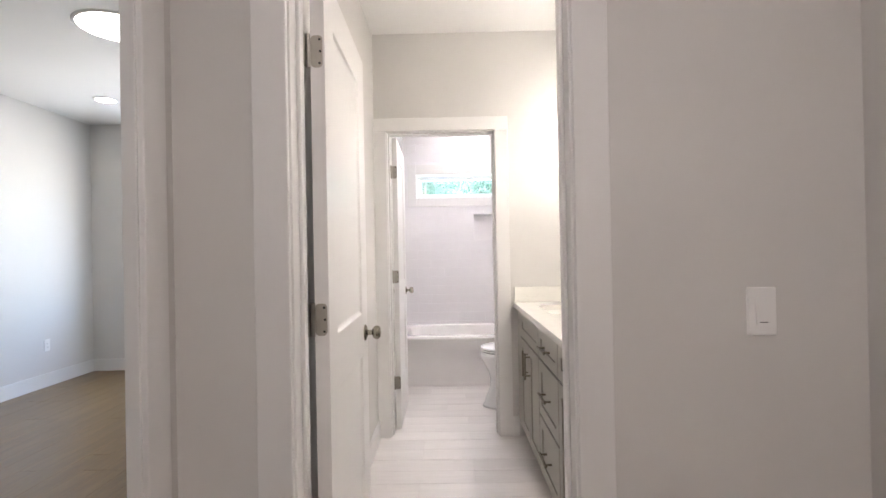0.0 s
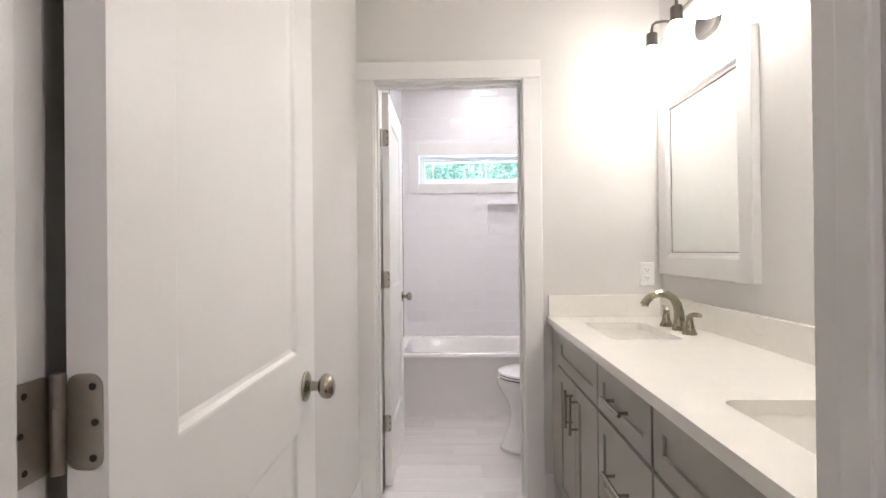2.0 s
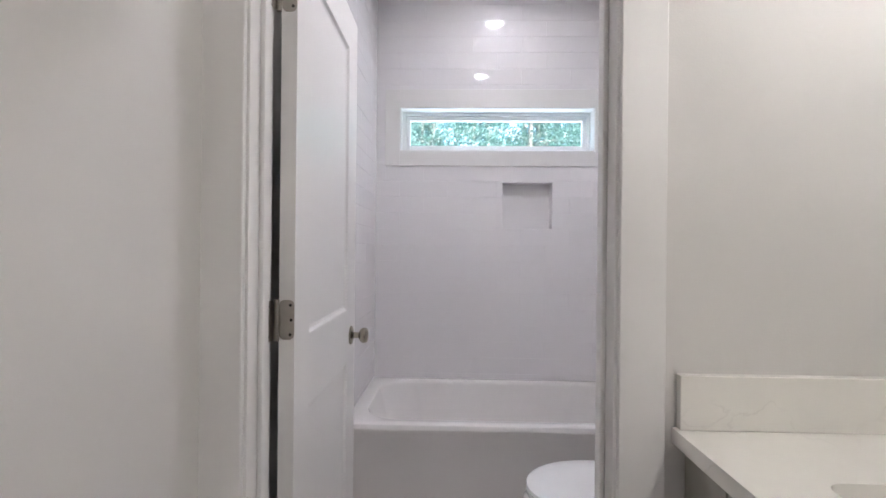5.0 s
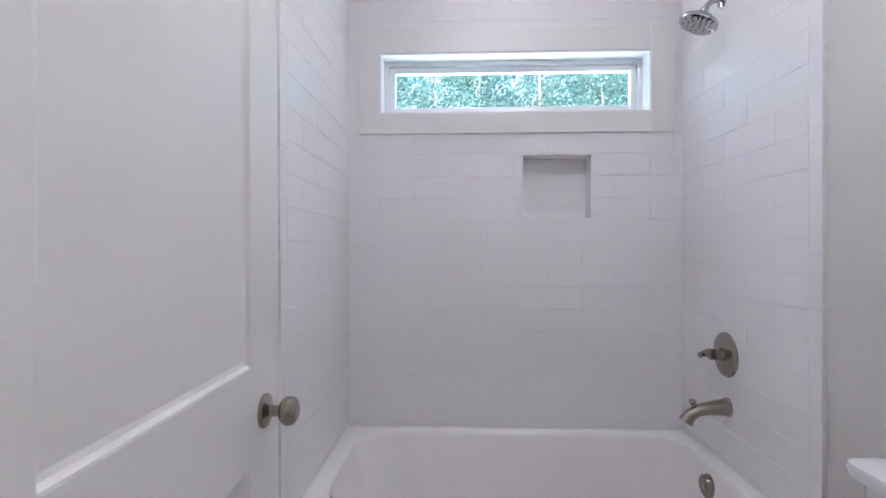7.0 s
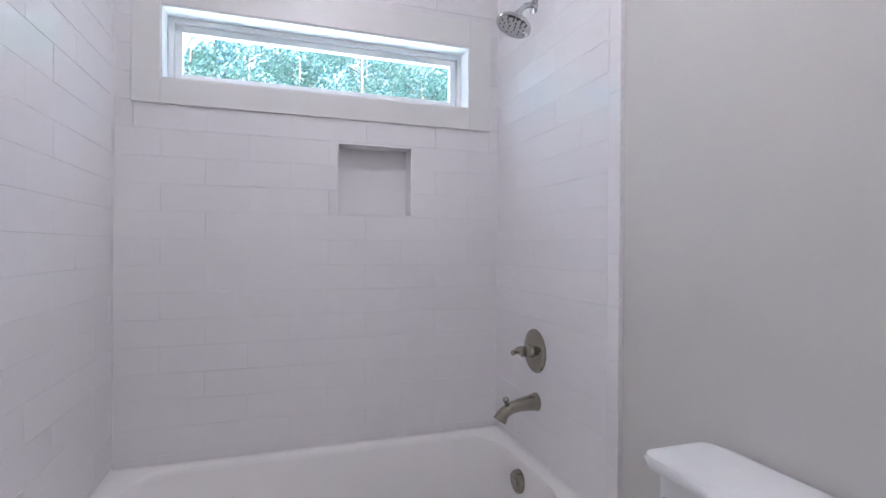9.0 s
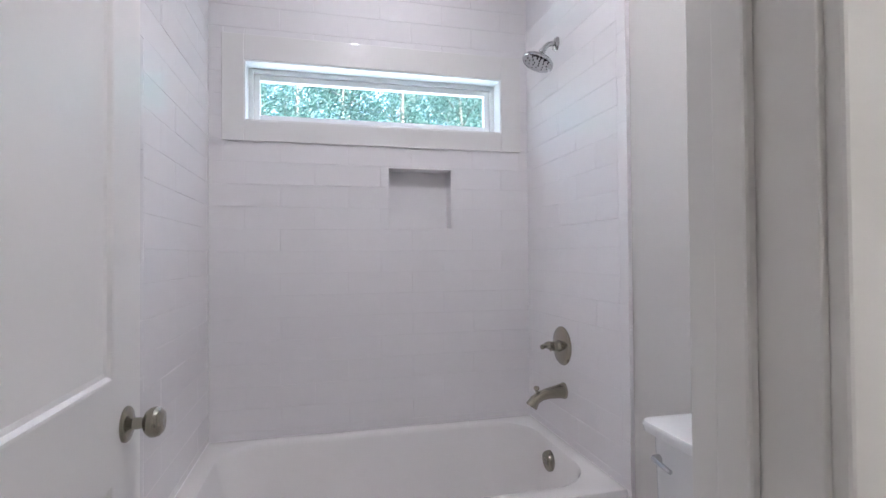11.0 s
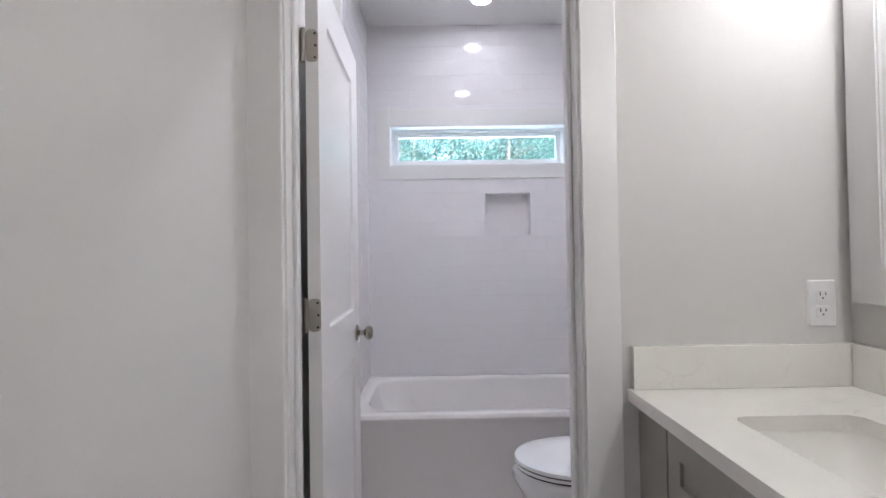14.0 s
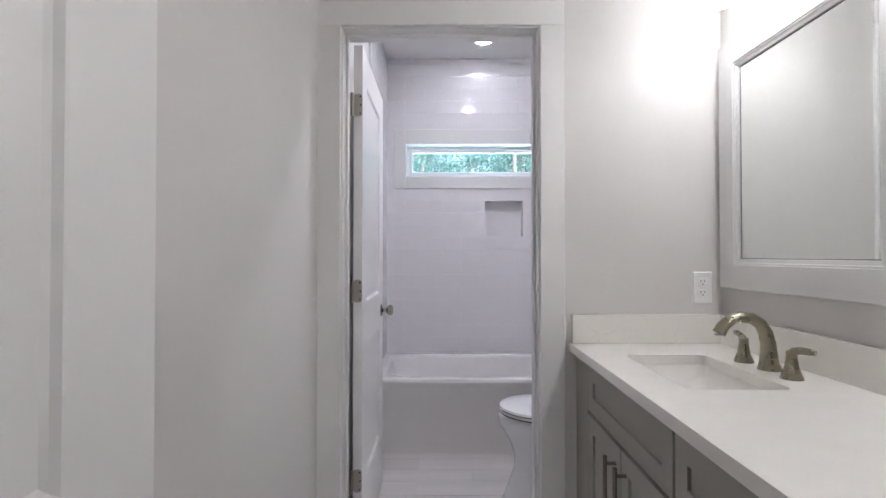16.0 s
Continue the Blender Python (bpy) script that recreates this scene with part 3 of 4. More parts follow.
# ---- shower fittings ----
valve = thing("shower_valve", (TILE_R, 4.917, 0.860), "round brushed nickel shower valve with a lever handle", "shower valve")
part("plate", lathe([(0.0, 0.016), (0.030, 0.0155), (0.060, 0.012), (0.075, 0.0065), (0.079, 0.002), (0.079, -0.002)], 40, "-x"), NICKEL, valve, "", True)
part("stem", lathe([(0.024, 0.012), (0.024, 0.018), (0.020, 0.026), (0.019, 0.050), (0.021, 0.054), (0.0, 0.056)], 24, "-x"), NICKEL, valve, "", True)
part("lever", tube([(-0.048, 0.004, 0.002), (-0.058, 0.0, 0.004), (-0.070, -0.005, 0.006), (-0.084, -0.011, 0.005), (-0.093, -0.015, 0.003), (-0.099, -0.018, 0.002), (-0.102, -0.019, 0.002)], [0.017, 0.0175, 0.014, 0.0095, 0.0095, 0.0105, 0.006], 14), NICKEL, valve, "", True)
spout = thing("tub_spout", (TILE_R, 4.905, 0.665), "brushed nickel tub spout with a diverter knob", "tub spout")
part("body", tube([(0.002, 0, 0.014), (-0.006, 0, 0.014), (-0.030, 0, 0.012), (-0.070, 0, 0.008), (-0.105, 0, 0.000), (-0.128, 0, -0.014), (-0.142, 0, -0.034), (-0.146, 0, -0.040)], [0.031, 0.031, 0.027, 0.0225, 0.0205, 0.0210, 0.0240, 0.0245], 18), NICKEL, spout, "", True)
part("flange", lathe([(0.033, 0.0), (0.033, 0.005), (0.029, 0.009)], 24, "-x"), NICKEL, spout, "", True, (0, 0, 0.014))
part("diverter", lathe([(0.004, 0.0), (0.0045, 0.016), (0.010, 0.021), (0.012, 0.029), (0.008, 0.035), (0.0, 0.036)], 16), NICKEL, spout, "", True, (-0.122, 0, 0.005))
shower = thing("wall_shower", (TILE_R, 4.940, 2.118), "polished chrome round wall shower on a short arm", "shower")
part("flange", lathe([(0.0, 0.012), (0.014, 0.012), (0.026, 0.007), (0.030, 0.0)], 24, "-x"), CHROME, shower, "", True)
part("arm", tube([(0.0, 0, 0), (-0.018, 0, 0.002), (-0.036, 0, -0.004), (-0.052, 0, -0.018), (-0.062, 0, -0.032)], [0.0105] * 5, 14), CHROME, shower, "", True)
head = part("head", lathe([(0.0, 0.0), (0.012, 0.0), (0.015, -0.008), (0.013, -0.016), (0.018, -0.022), (0.044, -0.038), (0.062, -0.048), (0.067, -0.054), (0.067, -0.062), (0.064, -0.065), (0.060, -0.062), (0.0, -0.061)], 36), CHROME, shower, "", True, (-0.062, 0, -0.030))
head.rotation_euler = (0, radians(24), 0)
for k in range(24):
    a, r = 2.399963 * k, 0.0108 * math.sqrt(k + 0.5)
    part("nozzle", lathe([(0.0026, 0.0), (0.0022, -0.0035), (0.0, -0.004)], 8), RUBBER_AND_SHADE, head, "", False, (r * math.cos(a), r * math.sin(a), -0.0605))

# ---- toilet ----
toilet = thing("toilet", (WC_R, 3.955, 0), "white two-piece toilet with its lid closed, beside the tub", "toilet")
def oval(x0, x1, half, z, back=0.5, n=36):
    """An egg-shaped loop: round in front (small x), squarer at the back."""
    out = []
    for k in range(n):
        a = 2 * math.pi * k / n
        c, s = math.cos(a), math.sin(a)
        p = 0.78 if c > 0 else 1.0
        x = (x0 + x1) / 2 + (x1 - x0) / 2 * (abs(c) ** p) * (1 if c > 0 else -1)
        out.append((x, half * (abs(s) ** (0.85 if c > 0 else 1.0)) * (1 if s > 0 else -1), z))
    return out
part("base", loft([oval(-0.704, -0.12, 0.130, 0.0), oval(-0.707, -0.12, 0.133, 0.014), oval(-0.695, -0.12, 0.125, 0.030), oval(-0.670, -0.12, 0.115, 0.10), oval(-0.645, -0.12, 0.113, 0.17), oval(-0.642, -0.10, 0.122, 0.23), oval(-0.664, -0.08, 0.146, 0.30), oval(-0.704, -0.05, 0.176, 0.365), oval(-0.724, -0.03, 0.190, 0.405), oval(-0.724, -0.03, 0.191, 0.430), oval(-0.714, -0.04, 0.183, 0.442)]), PORCELAIN, toilet, "", True)
part("seat", loft([oval(-0.712, -0.245, 0.187, 0.4472), oval(-0.715, -0.24, 0.190, 0.449), oval(-0.715, -0.24, 0.190, 0.457), oval(-0.712, -0.245, 0.187, 0.4590)]), PORCELAIN, toilet, "", True)
# dark band that paints in the shade below the seat and the lid
part("seam", loft([oval(-0.7095, -0.25, 0.1855, 0.4416), oval(-0.7105, -0.25, 0.1865, 0.4650)]), RUBBER_AND_SHADE, toilet)
part("lid", loft([oval(-0.714, -0.24, 0.189, 0.4640), oval(-0.716, -0.235, 0.191, 0.466), oval(-0.714, -0.235, 0.190, 0.477), oval(-0.700, -0.245, 0.178, 0.4825), oval(-0.60, -0.32, 0.10, 0.485)]), PORCELAIN, toilet, "", True)
for s in (-1, 1):
    part("hinge_cap", lathe([(0.016, 0.0), (0.016, 0.018), (0.012, 0.023), (0.0, 0.024)], 16), PORCELAIN, toilet, "", True, (-0.215, s * 0.075, 0.4415))
def tank_loop(dx, half, z, r=0.045):
    return [(x, y, z) for x, y in rounded(-dx, -0.012, -half, half, r, 6)]
part("tank", loft([tank_loop(0.150, 0.165, 0.436), tank_loop(0.165, 0.178, 0.465), tank_loop(0.172, 0.190, 0.62), tank_loop(0.174, 0.196, 0.788)]), PORCELAIN, toilet, "", True)
part("tank_lid", loft([tank_loop(0.178, 0.200, 0.7882), tank_loop(0.188, 0.208, 0.792, 0.03), tank_loop(0.192, 0.211, 0.808, 0.03), tank_loop(0.188, 0.207, 0.817, 0.03), tank_loop(0.160, 0.185, 0.820)]), PORCELAIN, toilet, "", True)
lev = part("flush_lever", tube([(-0.172, 0.15, 0.735), (-0.186, 0.15, 0.735), (-0.190, 0.140, 0.735), (-0.190, 0.09, 0.729)], [0.011, 0.011, 0.007, 0.0055], 12), CHROME, toilet, "chrome flush lever", True)

# ---- vanity ----
CAB_X, CAB_BACK = 0.803, 1.338
def pull(parent, y0, y1, z0, z1, x):
    """A bar pull: two posts and a bar."""
    if abs(y1 - y0) > abs(z1 - z0):
        ends = [(y0 + 0.022, z0), (y1 - 0.022, z0)]
    else:
        ends = [(y0, z0 + 0.022), (y0, z1 - 0.022)]
    bar = part("handle", tube([(x - 0.030, y0, z0), (x - 0.030, (y0 + y1) / 2, (z0 + z1) / 2), (x - 0.030, y1, z1)], [0.0058] * 3, 12), NICKEL, parent, "brushed nickel bar pull", True)
    for y, z in ends:
        part("post", lathe([(0.0058, 0.0), (0.0048, 0.006), (0.0048, 0.030)], 10, "-x"), NICKEL, bar, "", True, (x, y, z))

def front(name, parent, y0, y1, z0, z1, rail=0.052):
    """A shaker front: a flat frame round a sunk panel."""
    t, x = 0.019, CAB_X
    bm = bmesh.new()
    ring = lambda d, h: [(x + h, y0 + d, z0 + d), (x + h, y1 - d, z0 + d), (x + h, y1 - d, z1 - d), (x + h, y0 + d, z1 - d)]
    vs = [[bm.verts.new(p) for p in r] for r in (ring(0, t), ring(0, 0.0015), ring(0.0015, 0), ring(rail, 0), ring(rail + 0.001, 0.0075))]
    for a, b in zip(vs, vs[1:]):
        for k in range(4):
            bm.faces.new((a[k], a[(k + 1) % 4], b[(k + 1) % 4], b[k]))
    bm.faces.new(vs[-1])
    bm.faces.new(vs[0])
    return part(name, bm, CABINET, parent)

def cabinet(y0, y1, kind, label):
    ob = thing("vanity_cabinet", (0, 0, 0), label, "cabinet", "vanity cabinets")
    x1 = CAB_X + 0.0195
    if kind == "sink":
        part("body", boxes((x1, CAB_BACK, y0, y1, 0.105, 0.730), (x1, x1 + 0.018, y0, y1, 0.7302, 0.8655), (CAB_BACK - 0.018, CAB_BACK, y0, y1, 0.7302, 0.8655)), CABINET, ob)
    else:
        part("body", boxes((x1, CAB_BACK, y0, y1, 0.105, 0.8655), bevel=0.001), CABINET, ob)
    part("toe_kick", boxes((x1 + 0.070, x1 + 0.085, y0, y1, 0.0, 0.1045)), CABINET, ob)
    g = 0.0058
    # dark sheet behind the fronts paints the shade into their gaps
    part("gap", boxes((CAB_X + 0.0165, x1 - 0.0004, y0 + 0.0005, y1 - 0.0005, 0.112, 0.860)), GAP_SHADE, ob)
    ztop, zmid, zlow = 0.853, 0.693, 0.118
    if kind == "sink":
        front("false_drawer", ob, y0 + g, y1 - g, zmid + g, ztop)
        ym = (y0 + y1) / 2
        for a, b, hy in ((y0 + g, ym - g / 2, ym - 0.040), (ym + g / 2, y1 - g, ym + 0.040)):
            d = front("door", ob, a, b, zlow, zmid - g)
            pull(d, hy, hy, 0.505, 0.655, CAB_X)
    else:
        zz = [zlow, 0.405, zmid, ztop]
        for a, b in zip(zz, zz[1:]):
            d = front("drawer", ob, y0 + g, y1 - g, a + (g if a > zlow else 0), b - (g if b < ztop else 0))
            zc, yc = (a + b) / 2, (y0 + y1) / 2
            pull(d, yc - 0.080, yc + 0.080, zc, zc, CAB_X)
    return ob

cabinet(2.545, 3.168, "sink", "grey shaker sink cabinet with a false drawer and two doors")
cabinet(2.092, 2.5448, "drawers", "grey shaker cabinet with three drawers and bar pulls")
cabinet(1.468, 2.0918, "sink", "grey shaker sink cabinet beside the entry door")
fill = thing("filler_strip", (0, 0, 0), "narrow grey painted filler strip beside the sink cabinet", "filler strip")
part("strip", boxes((CAB_X + 0.002, CAB_X + 0.022, 3.1715, B0 - 0.001, 0.105, 0.8655), bevel=0.001), CABINET, fill)
part("toe_kick", boxes((CAB_X + 0.0895, CAB_X + 0.1045, 3.1682, B0 - 0.001, 0.0, 0.1045)), CABINET, fill)
fill2 = thing("filler_strip", (0, 0, 0), "narrow grey painted filler strip beside the entry wall", "filler strip")
part("strip", boxes((CAB_X + 0.002, CAB_X + 0.022, A1 + 0.001, 1.4645, 0.105, 0.8655), bevel=0.001), CABINET, fill2)
part("toe_kick", boxes((CAB_X + 0.0895, CAB_X + 0.1045, A1 + 0.001, 1.4678, 0.0, 0.1045)), CABINET, fill2)

SINKS = ((0.900, 1.155, 2.682, 3.094), (0.900, 1.155, 1.560, 1.974))
TOP0, TOP1 = 0.866, 0.896
def slab_with_holes(x0, x1, y0, y1, holes):
    """The top with rounded sink holes: a frame of quads round each hole, joined by plain strips."""
    bm = bmesh.new()
    cuts = sorted(holes, key=lambda h: h[2])
    y = y0
    def quad(pts, z):
        bm.faces.new([bm.verts.new((px, py, z)) for px, py in pts])
    for z in (TOP0, TOP1):
        y = y0
        for hx0, hx1, hy0, hy1 in cuts:
            a, b = hy0 - 0.06, hy1 + 0.06
            quad([(x0, y), (x1, y), (x1, a), (x0, a)], z)
            loop = rounded(hx0, hx1, hy0, hy1, 0.030, 6)
            corners = [(x1, b), (x0, b), (x0, a), (x1, a)]
            n = len(loop) // 4
            for c in range(4):
                seg = loop[c * n:(c + 1) * n]
                for p, q in zip(seg, seg[1:]):
                    quad([corners[c], p, q], z)
                quad([corners[c], seg[-1], loop[((c + 1) * n) % len(loop)], corners[(c + 1) % 4]], z)
            y = b
        quad([(x0, y), (x1, y), (x1, y1), (x0, y1)], z)
    for hx0, hx1, hy0, hy1 in cuts:
        loop = rounded(hx0, hx1, hy0, hy1, 0.030, 6)
        for p, q in zip(loop, loop[1:] + loop[:1]):
            bm.faces.new([bm.verts.new(v) for v in ((*p, TOP0), (*q, TOP0), (*q, TOP1), (*p, TOP1))])
    edge = [(x0, y0), (x1, y0), (x1, y1), (x0, y1)]
    for p, q in zip(edge, edge[1:] + edge[:1]):
        bm.faces.new([bm.verts.new(v) for v in ((*p, TOP0), (*q, TOP0), (*q, TOP1), (*p, TOP1))])
    bmesh.ops.remove_doubles(bm, verts=bm.verts, dist=0.0004)
    return bm

top = thing("countertop", (0, 0, 0), "white quartz countertop with faint veins and low splashes", "countertop")
part("slab", slab_with_holes(0.779, BATH_R - 0.002, A1 + 0.004, B0 - 0.002, SINKS), QUARTZ, top)
part("backsplash", boxes((BATH_R - 0.022, BATH_R - 0.002, A1 + 0.004, B0 - 0.024, TOP1 + 0.0005, 1.000), bevel=0.0015), QUARTZ, top)
part("side_splash", boxes((0.787, BATH_R - 0.002, B0 - 0.022, B0 - 0.002, TOP1 + 0.0005, 1.000), bevel=0.0015), QUARTZ, top)

def sink(hx0, hx1, hy0, hy1, label):
    ob = thing("sink", ((hx0 + hx1) / 2, (hy0 + hy1) / 2, TOP0), label, "sink", "undermount sinks")
    w, d = (hx1 - hx0) / 2, (hy1 - hy0) / 2
    L = lambda o, r, z: [(x, y, z) for x, y in rounded(-w + o, w - o, -d + o, d - o, r, 6)]
    bowl = [L(-0.020, 0.040, -0.0008), L(-0.003, 0.032, -0.0008), L(-0.002, 0.032, -0.006), L(0.012, 0.036, -0.045), L(0.036, 0.040, -0.085), L(0.066, 0.036, -0.108), L(0.105, 0.02, -0.114)]
    part("bowl", loft(bowl, False, True), SINK, ob, "", True)
    part("drain", lathe([(0.022, 0.0), (0.022, 0.003), (0.018, 0.004), (0.0, 0.005)], 20), NICKEL, ob, "", True, (0.01, 0, -0.114))
    return ob
sink(*SINKS[0], "white undermount sink in front of the nickel faucet")
sink(*SINKS[1], "white undermount sink near the entry door")

faucet = thing("faucet", (1.229, 2.890, TOP1), "brushed nickel arched faucet with two lever handles", "faucet")
sp = [(0, 0, 0), (0, 0, 0.006), (-0.001, 0, 0.020), (-0.002, 0, 0.048), (-0.004, 0, 0.075), (-0.010, 0, 0.102), (-0.025, 0, 0.127), (-0.050, 0, 0.143), (-0.080, 0, 0.146), (-0.107, 0, 0.138), (-0.128, 0, 0.121), (-0.140, 0, 0.101)]
part("spout", tube(sp, [0.031, 0.030, 0.0245, 0.021, 0.0195, 0.0185, 0.0178, 0.0172, 0.017, 0.0172, 0.0182, 0.0195], 20, [(1, 1)] * 6 + [(1.05, 0.92)] * 3 + [(1.12, 0.82)] * 3), FAUCET, faucet, "", True)
part("aerator", lathe([(0.011, -0.001), (0.011, -0.004), (0.0, -0.004)], 16), SATIN, faucet, "", True, (-0.140, 0, 0.100))
for s in (-1, 1):
    h = part("handle", lathe([(0.027, 0.0), (0.0265, 0.005), (0.0215, 0.016), (0.0165, 0.032), (0.0135, 0.050), (0.0125, 0.062), (0.0135, 0.068), (0.010, 0.073), (0.0, 0.074)], 24), FAUCET, faucet, "", True, (-0.010, s * 0.102, 0))
    part("lever", tube([(0.0, 0, 0.064), (0.001, s * 0.008, 0.072), (0.004, s * 0.026, 0.077), (0.009, s * 0.052, 0.079), (0.012, s * 0.068, 0.079)], [0.012, 0.0112, 0.0095, 0.0088, 0.0065], 12, [(1, 0.8)] * 2 + [(1, 0.55)] * 3), FAUCET, h, "", True)

# ---- mirror ----
mir = thing("mirror", (BATH_R, 0, 0), "rectangular mirror in a pale grey stepped frame", "mirror")
my0, my1, mz0, mz1 = 2.540, 3.283, 1.100, 1.956
def mirror_ring(d, x):
    return [(x, my0 + d, mz0 + d), (x, my1 - d, mz0 + d), (x, my1 - d, mz1 - d), (x, my0 + d, mz1 - d)]
part("frame", loft([mirror_ring(0, -0.001), mirror_ring(0, -0.027), mirror_ring(0.003, -0.030), mirror_ring(0.081, -0.028), mirror_ring(0.083, -0.025), mirror_ring(0.087, -0.025), mirror_ring(0.090, -0.021), mirror_ring(0.100, -0.018), mirror_ring(0.102, -0.012)], False, False), FRAME, mir, "pale grey painted frame")
part("glass", boxes((-0.0125, -0.007, my0 + 0.098, my1 - 0.098, mz0 + 0.098, mz1 - 0.098)), MIRROR, mir, "silvered mirror glass")
part("bead", loft([mirror_ring(0.101, -0.0155), mirror_ring(0.101, -0.013), mirror_ring(0.1042, -0.013), mirror_ring(0.1042, -0.0145)], False, False), BEAD, mir)

# ---- vanity light ----
light = thing("vanity_light", (BATH_R, 2.845, 2.10), "pewter three-arm wall light with lit glass shades", "wall light", "vanity lights")
bp = rounded(-0.085, 0.085, -0.055, 0.055, 0.054, 8)
part("backplate", loft([[(-0.001, y, z) for y, z in bp], [(-0.018, y, z) for y, z in bp], [(-0.022, y * 0.95, z * 0.93) for y, z in bp]]), BRONZE, light, "", True)
part("crossbar", tube([(-0.045, -0.245, 0.115), (-0.045, 0, 0.115), (-0.045, 0.245, 0.115)], [0.0075] * 3, 12), BRONZE, light, "", True)
part("neck", tube([(-0.018, 0, 0.02), (-0.040, 0, 0.05), (-0.045, 0, 0.115)], [0.0085] * 3, 12), BRONZE, light, "", True)
for y in (-0.240, 0.0, 0.240):
    part("arm", tube([(-0.045, y, 0.115), (-0.085, y, 0.115), (-0.112, y, 0.112), (-0.126, y, 0.100), (-0.130, y, 0.082), (-0.130, y, 0.060)], [0.0062] * 6, 12), BRONZE, light, "", True)
    part("socket", lathe([(0.010, 0.066), (0.021, 0.062), (0.023, 0.056), (0.023, 0.016), (0.025, 0.012), (0.025, 0.004), (0.0, 0.004)], 24), BRONZE, light, "", True, (-0.130, y, 0))
    part("shade", lathe([(0.0, 0.003), (0.024, 0.003), (0.028, -0.004), (0.039, -0.028), (0.045, -0.052), (0.047, -0.075), (0.044, -0.078), (0.042, -0.070), (0.0, -0.066)], 28), BULB_GLOW, light, "lit frosted glass shade", True, (-0.130, y, 0))
    part("bulb", lathe([(0.0, -0.0665), (0.039, -0.071), (0.041, -0.0735), (0.028, -0.076), (0.0, -0.0765)], 28), END_GLOW, light, "bright bulb in the open end of the shade", True, (-0.130, y, 0))
# unseen second wall light, added to brighten the entry end of the vanity
copy_thing(light, pose(BATH_R, 1.735, 2.10))

# ---- outlet and switch ----
def cover_loop(w, h, d, n=4):
    return [(x, -d, z) for x, z in rounded(-w / 2, w / 2, -h / 2, h / 2, 0.005, n)]
outlet = thing("outlet", (1.264, B0, 1.097), "white duplex wall outlet above the counter", "outlet")
part("cover", loft([cover_loop(0.070, 0.115, 0.0005), cover_loop(0.070, 0.115, 0.003), cover_loop(0.064, 0.109, 0.006)]), PLASTIC, outlet)
for dz in (-0.020, 0.020):
    r = part("receptacle", loft([cover_loop(0.033, 0.028, 0.006), cover_loop(0.032, 0.027, 0.0078)]), PLASTIC, outlet, "", False, (0, 0, dz))
    part("slot", boxes((-0.0078, -0.0056, -0.0084, -0.0074, -0.001, 0.008)), SLOT, r)
    part("slot", boxes((0.0056, 0.0078, -0.0084, -0.0074, 0.000, 0.007)), SLOT, r)
    part("slot", boxes((-0.002, 0.002, -0.0084, -0.0074, -0.009, -0.005), bevel=0.0004), SLOT, r)
part("screw", lathe([(0.0, 0.0), (0.003, 0.0), (0.0, 0.0012)], 10, "y"), PLASTIC, outlet, "", False, (0, -0.0072, 0))
far_outlet = copy_thing(outlet, pose(BED_L, 4.78, 0.40, 0, 0, 90))
switch = thing("light_switch", (1.122, A0, 1.085), "white rocker light switch on the hall wall", "light switch")
part("cover", loft([cover_loop(0.072, 0.120, 0.0005), cover_loop(0.072, 0.120, 0.003), cover_loop(0.066, 0.114, 0.0065)]), PLASTIC, switch)
part("rocker", loft([[(x, -0.006, z) for x, z in rounded(-0.0165, 0.0165, -0.033, 0.033, 0.002, 3)], [(x, -0.0085 - (0.003 if z < 0 else 0), z) for x, z in rounded(-0.0160, 0.0160, -0.0325, 0.0325, 0.002, 3)]]), PLASTIC, switch)
part("indicator", boxes((-0.010, 0.010, -0.0122, -0.0112, -0.0275, -0.0255)), SLOT, switch)

# ---- ceiling lights ----
def can_light(place, r, label, lens, group="ceiling lights"):
    ob = thing("ceiling_light", place, label, "ceiling light", group)
    part("trim_ring", lathe([(r + 0.022, -0.0005), (r + 0.022, -0.003), (r + 0.014, -0.008), (r, -0.010), (r - 0.002, -0.006), (r - 0.002, -0.0005)], 36), PLASTIC, ob, "", True)
    part("lens", lathe([(0.0, -0.0075), (r - 0.0025, -0.0065), (r - 0.0025, -0.0015), (0.0, -0.001)], 36), lens, ob, "lit round lens", True)
can_light((0.592, 4.935, CEIL_Z), 0.055, "round recessed light glowing above the tub", TUB_GLOW)
can_light((0.556, 3.96, CEIL_Z), 0.055, "round recessed light glowing above the toilet", CAN_GLOW)
can_light((-2.816, 4.549, CEIL_Z), 0.085, "round recessed light glowing in the bedroom", FLUSH_GLOW)
can_light((-1.74, 3.12, CEIL_Z), 0.22, "large round flush ceiling light glowing in the bedroom", FLUSH_GLOW)
# no known fixture: unseen lamp added behind the camera to light the hall walls
can_light((0.45, -0.45, CEIL_Z), 0.085, "unseen round ceiling light added to brighten the hall", HALL_GLOW)

# ---- outside ----
# out of view; serves as a reflector below the bathroom window
structure("ground", boxes((-400, 400, BACK1 + 0.2, 800, -0.75, -0.7)), BOUNCE_GROUND, "unseen pale ground that bounces sunlight up to the window", "ground")

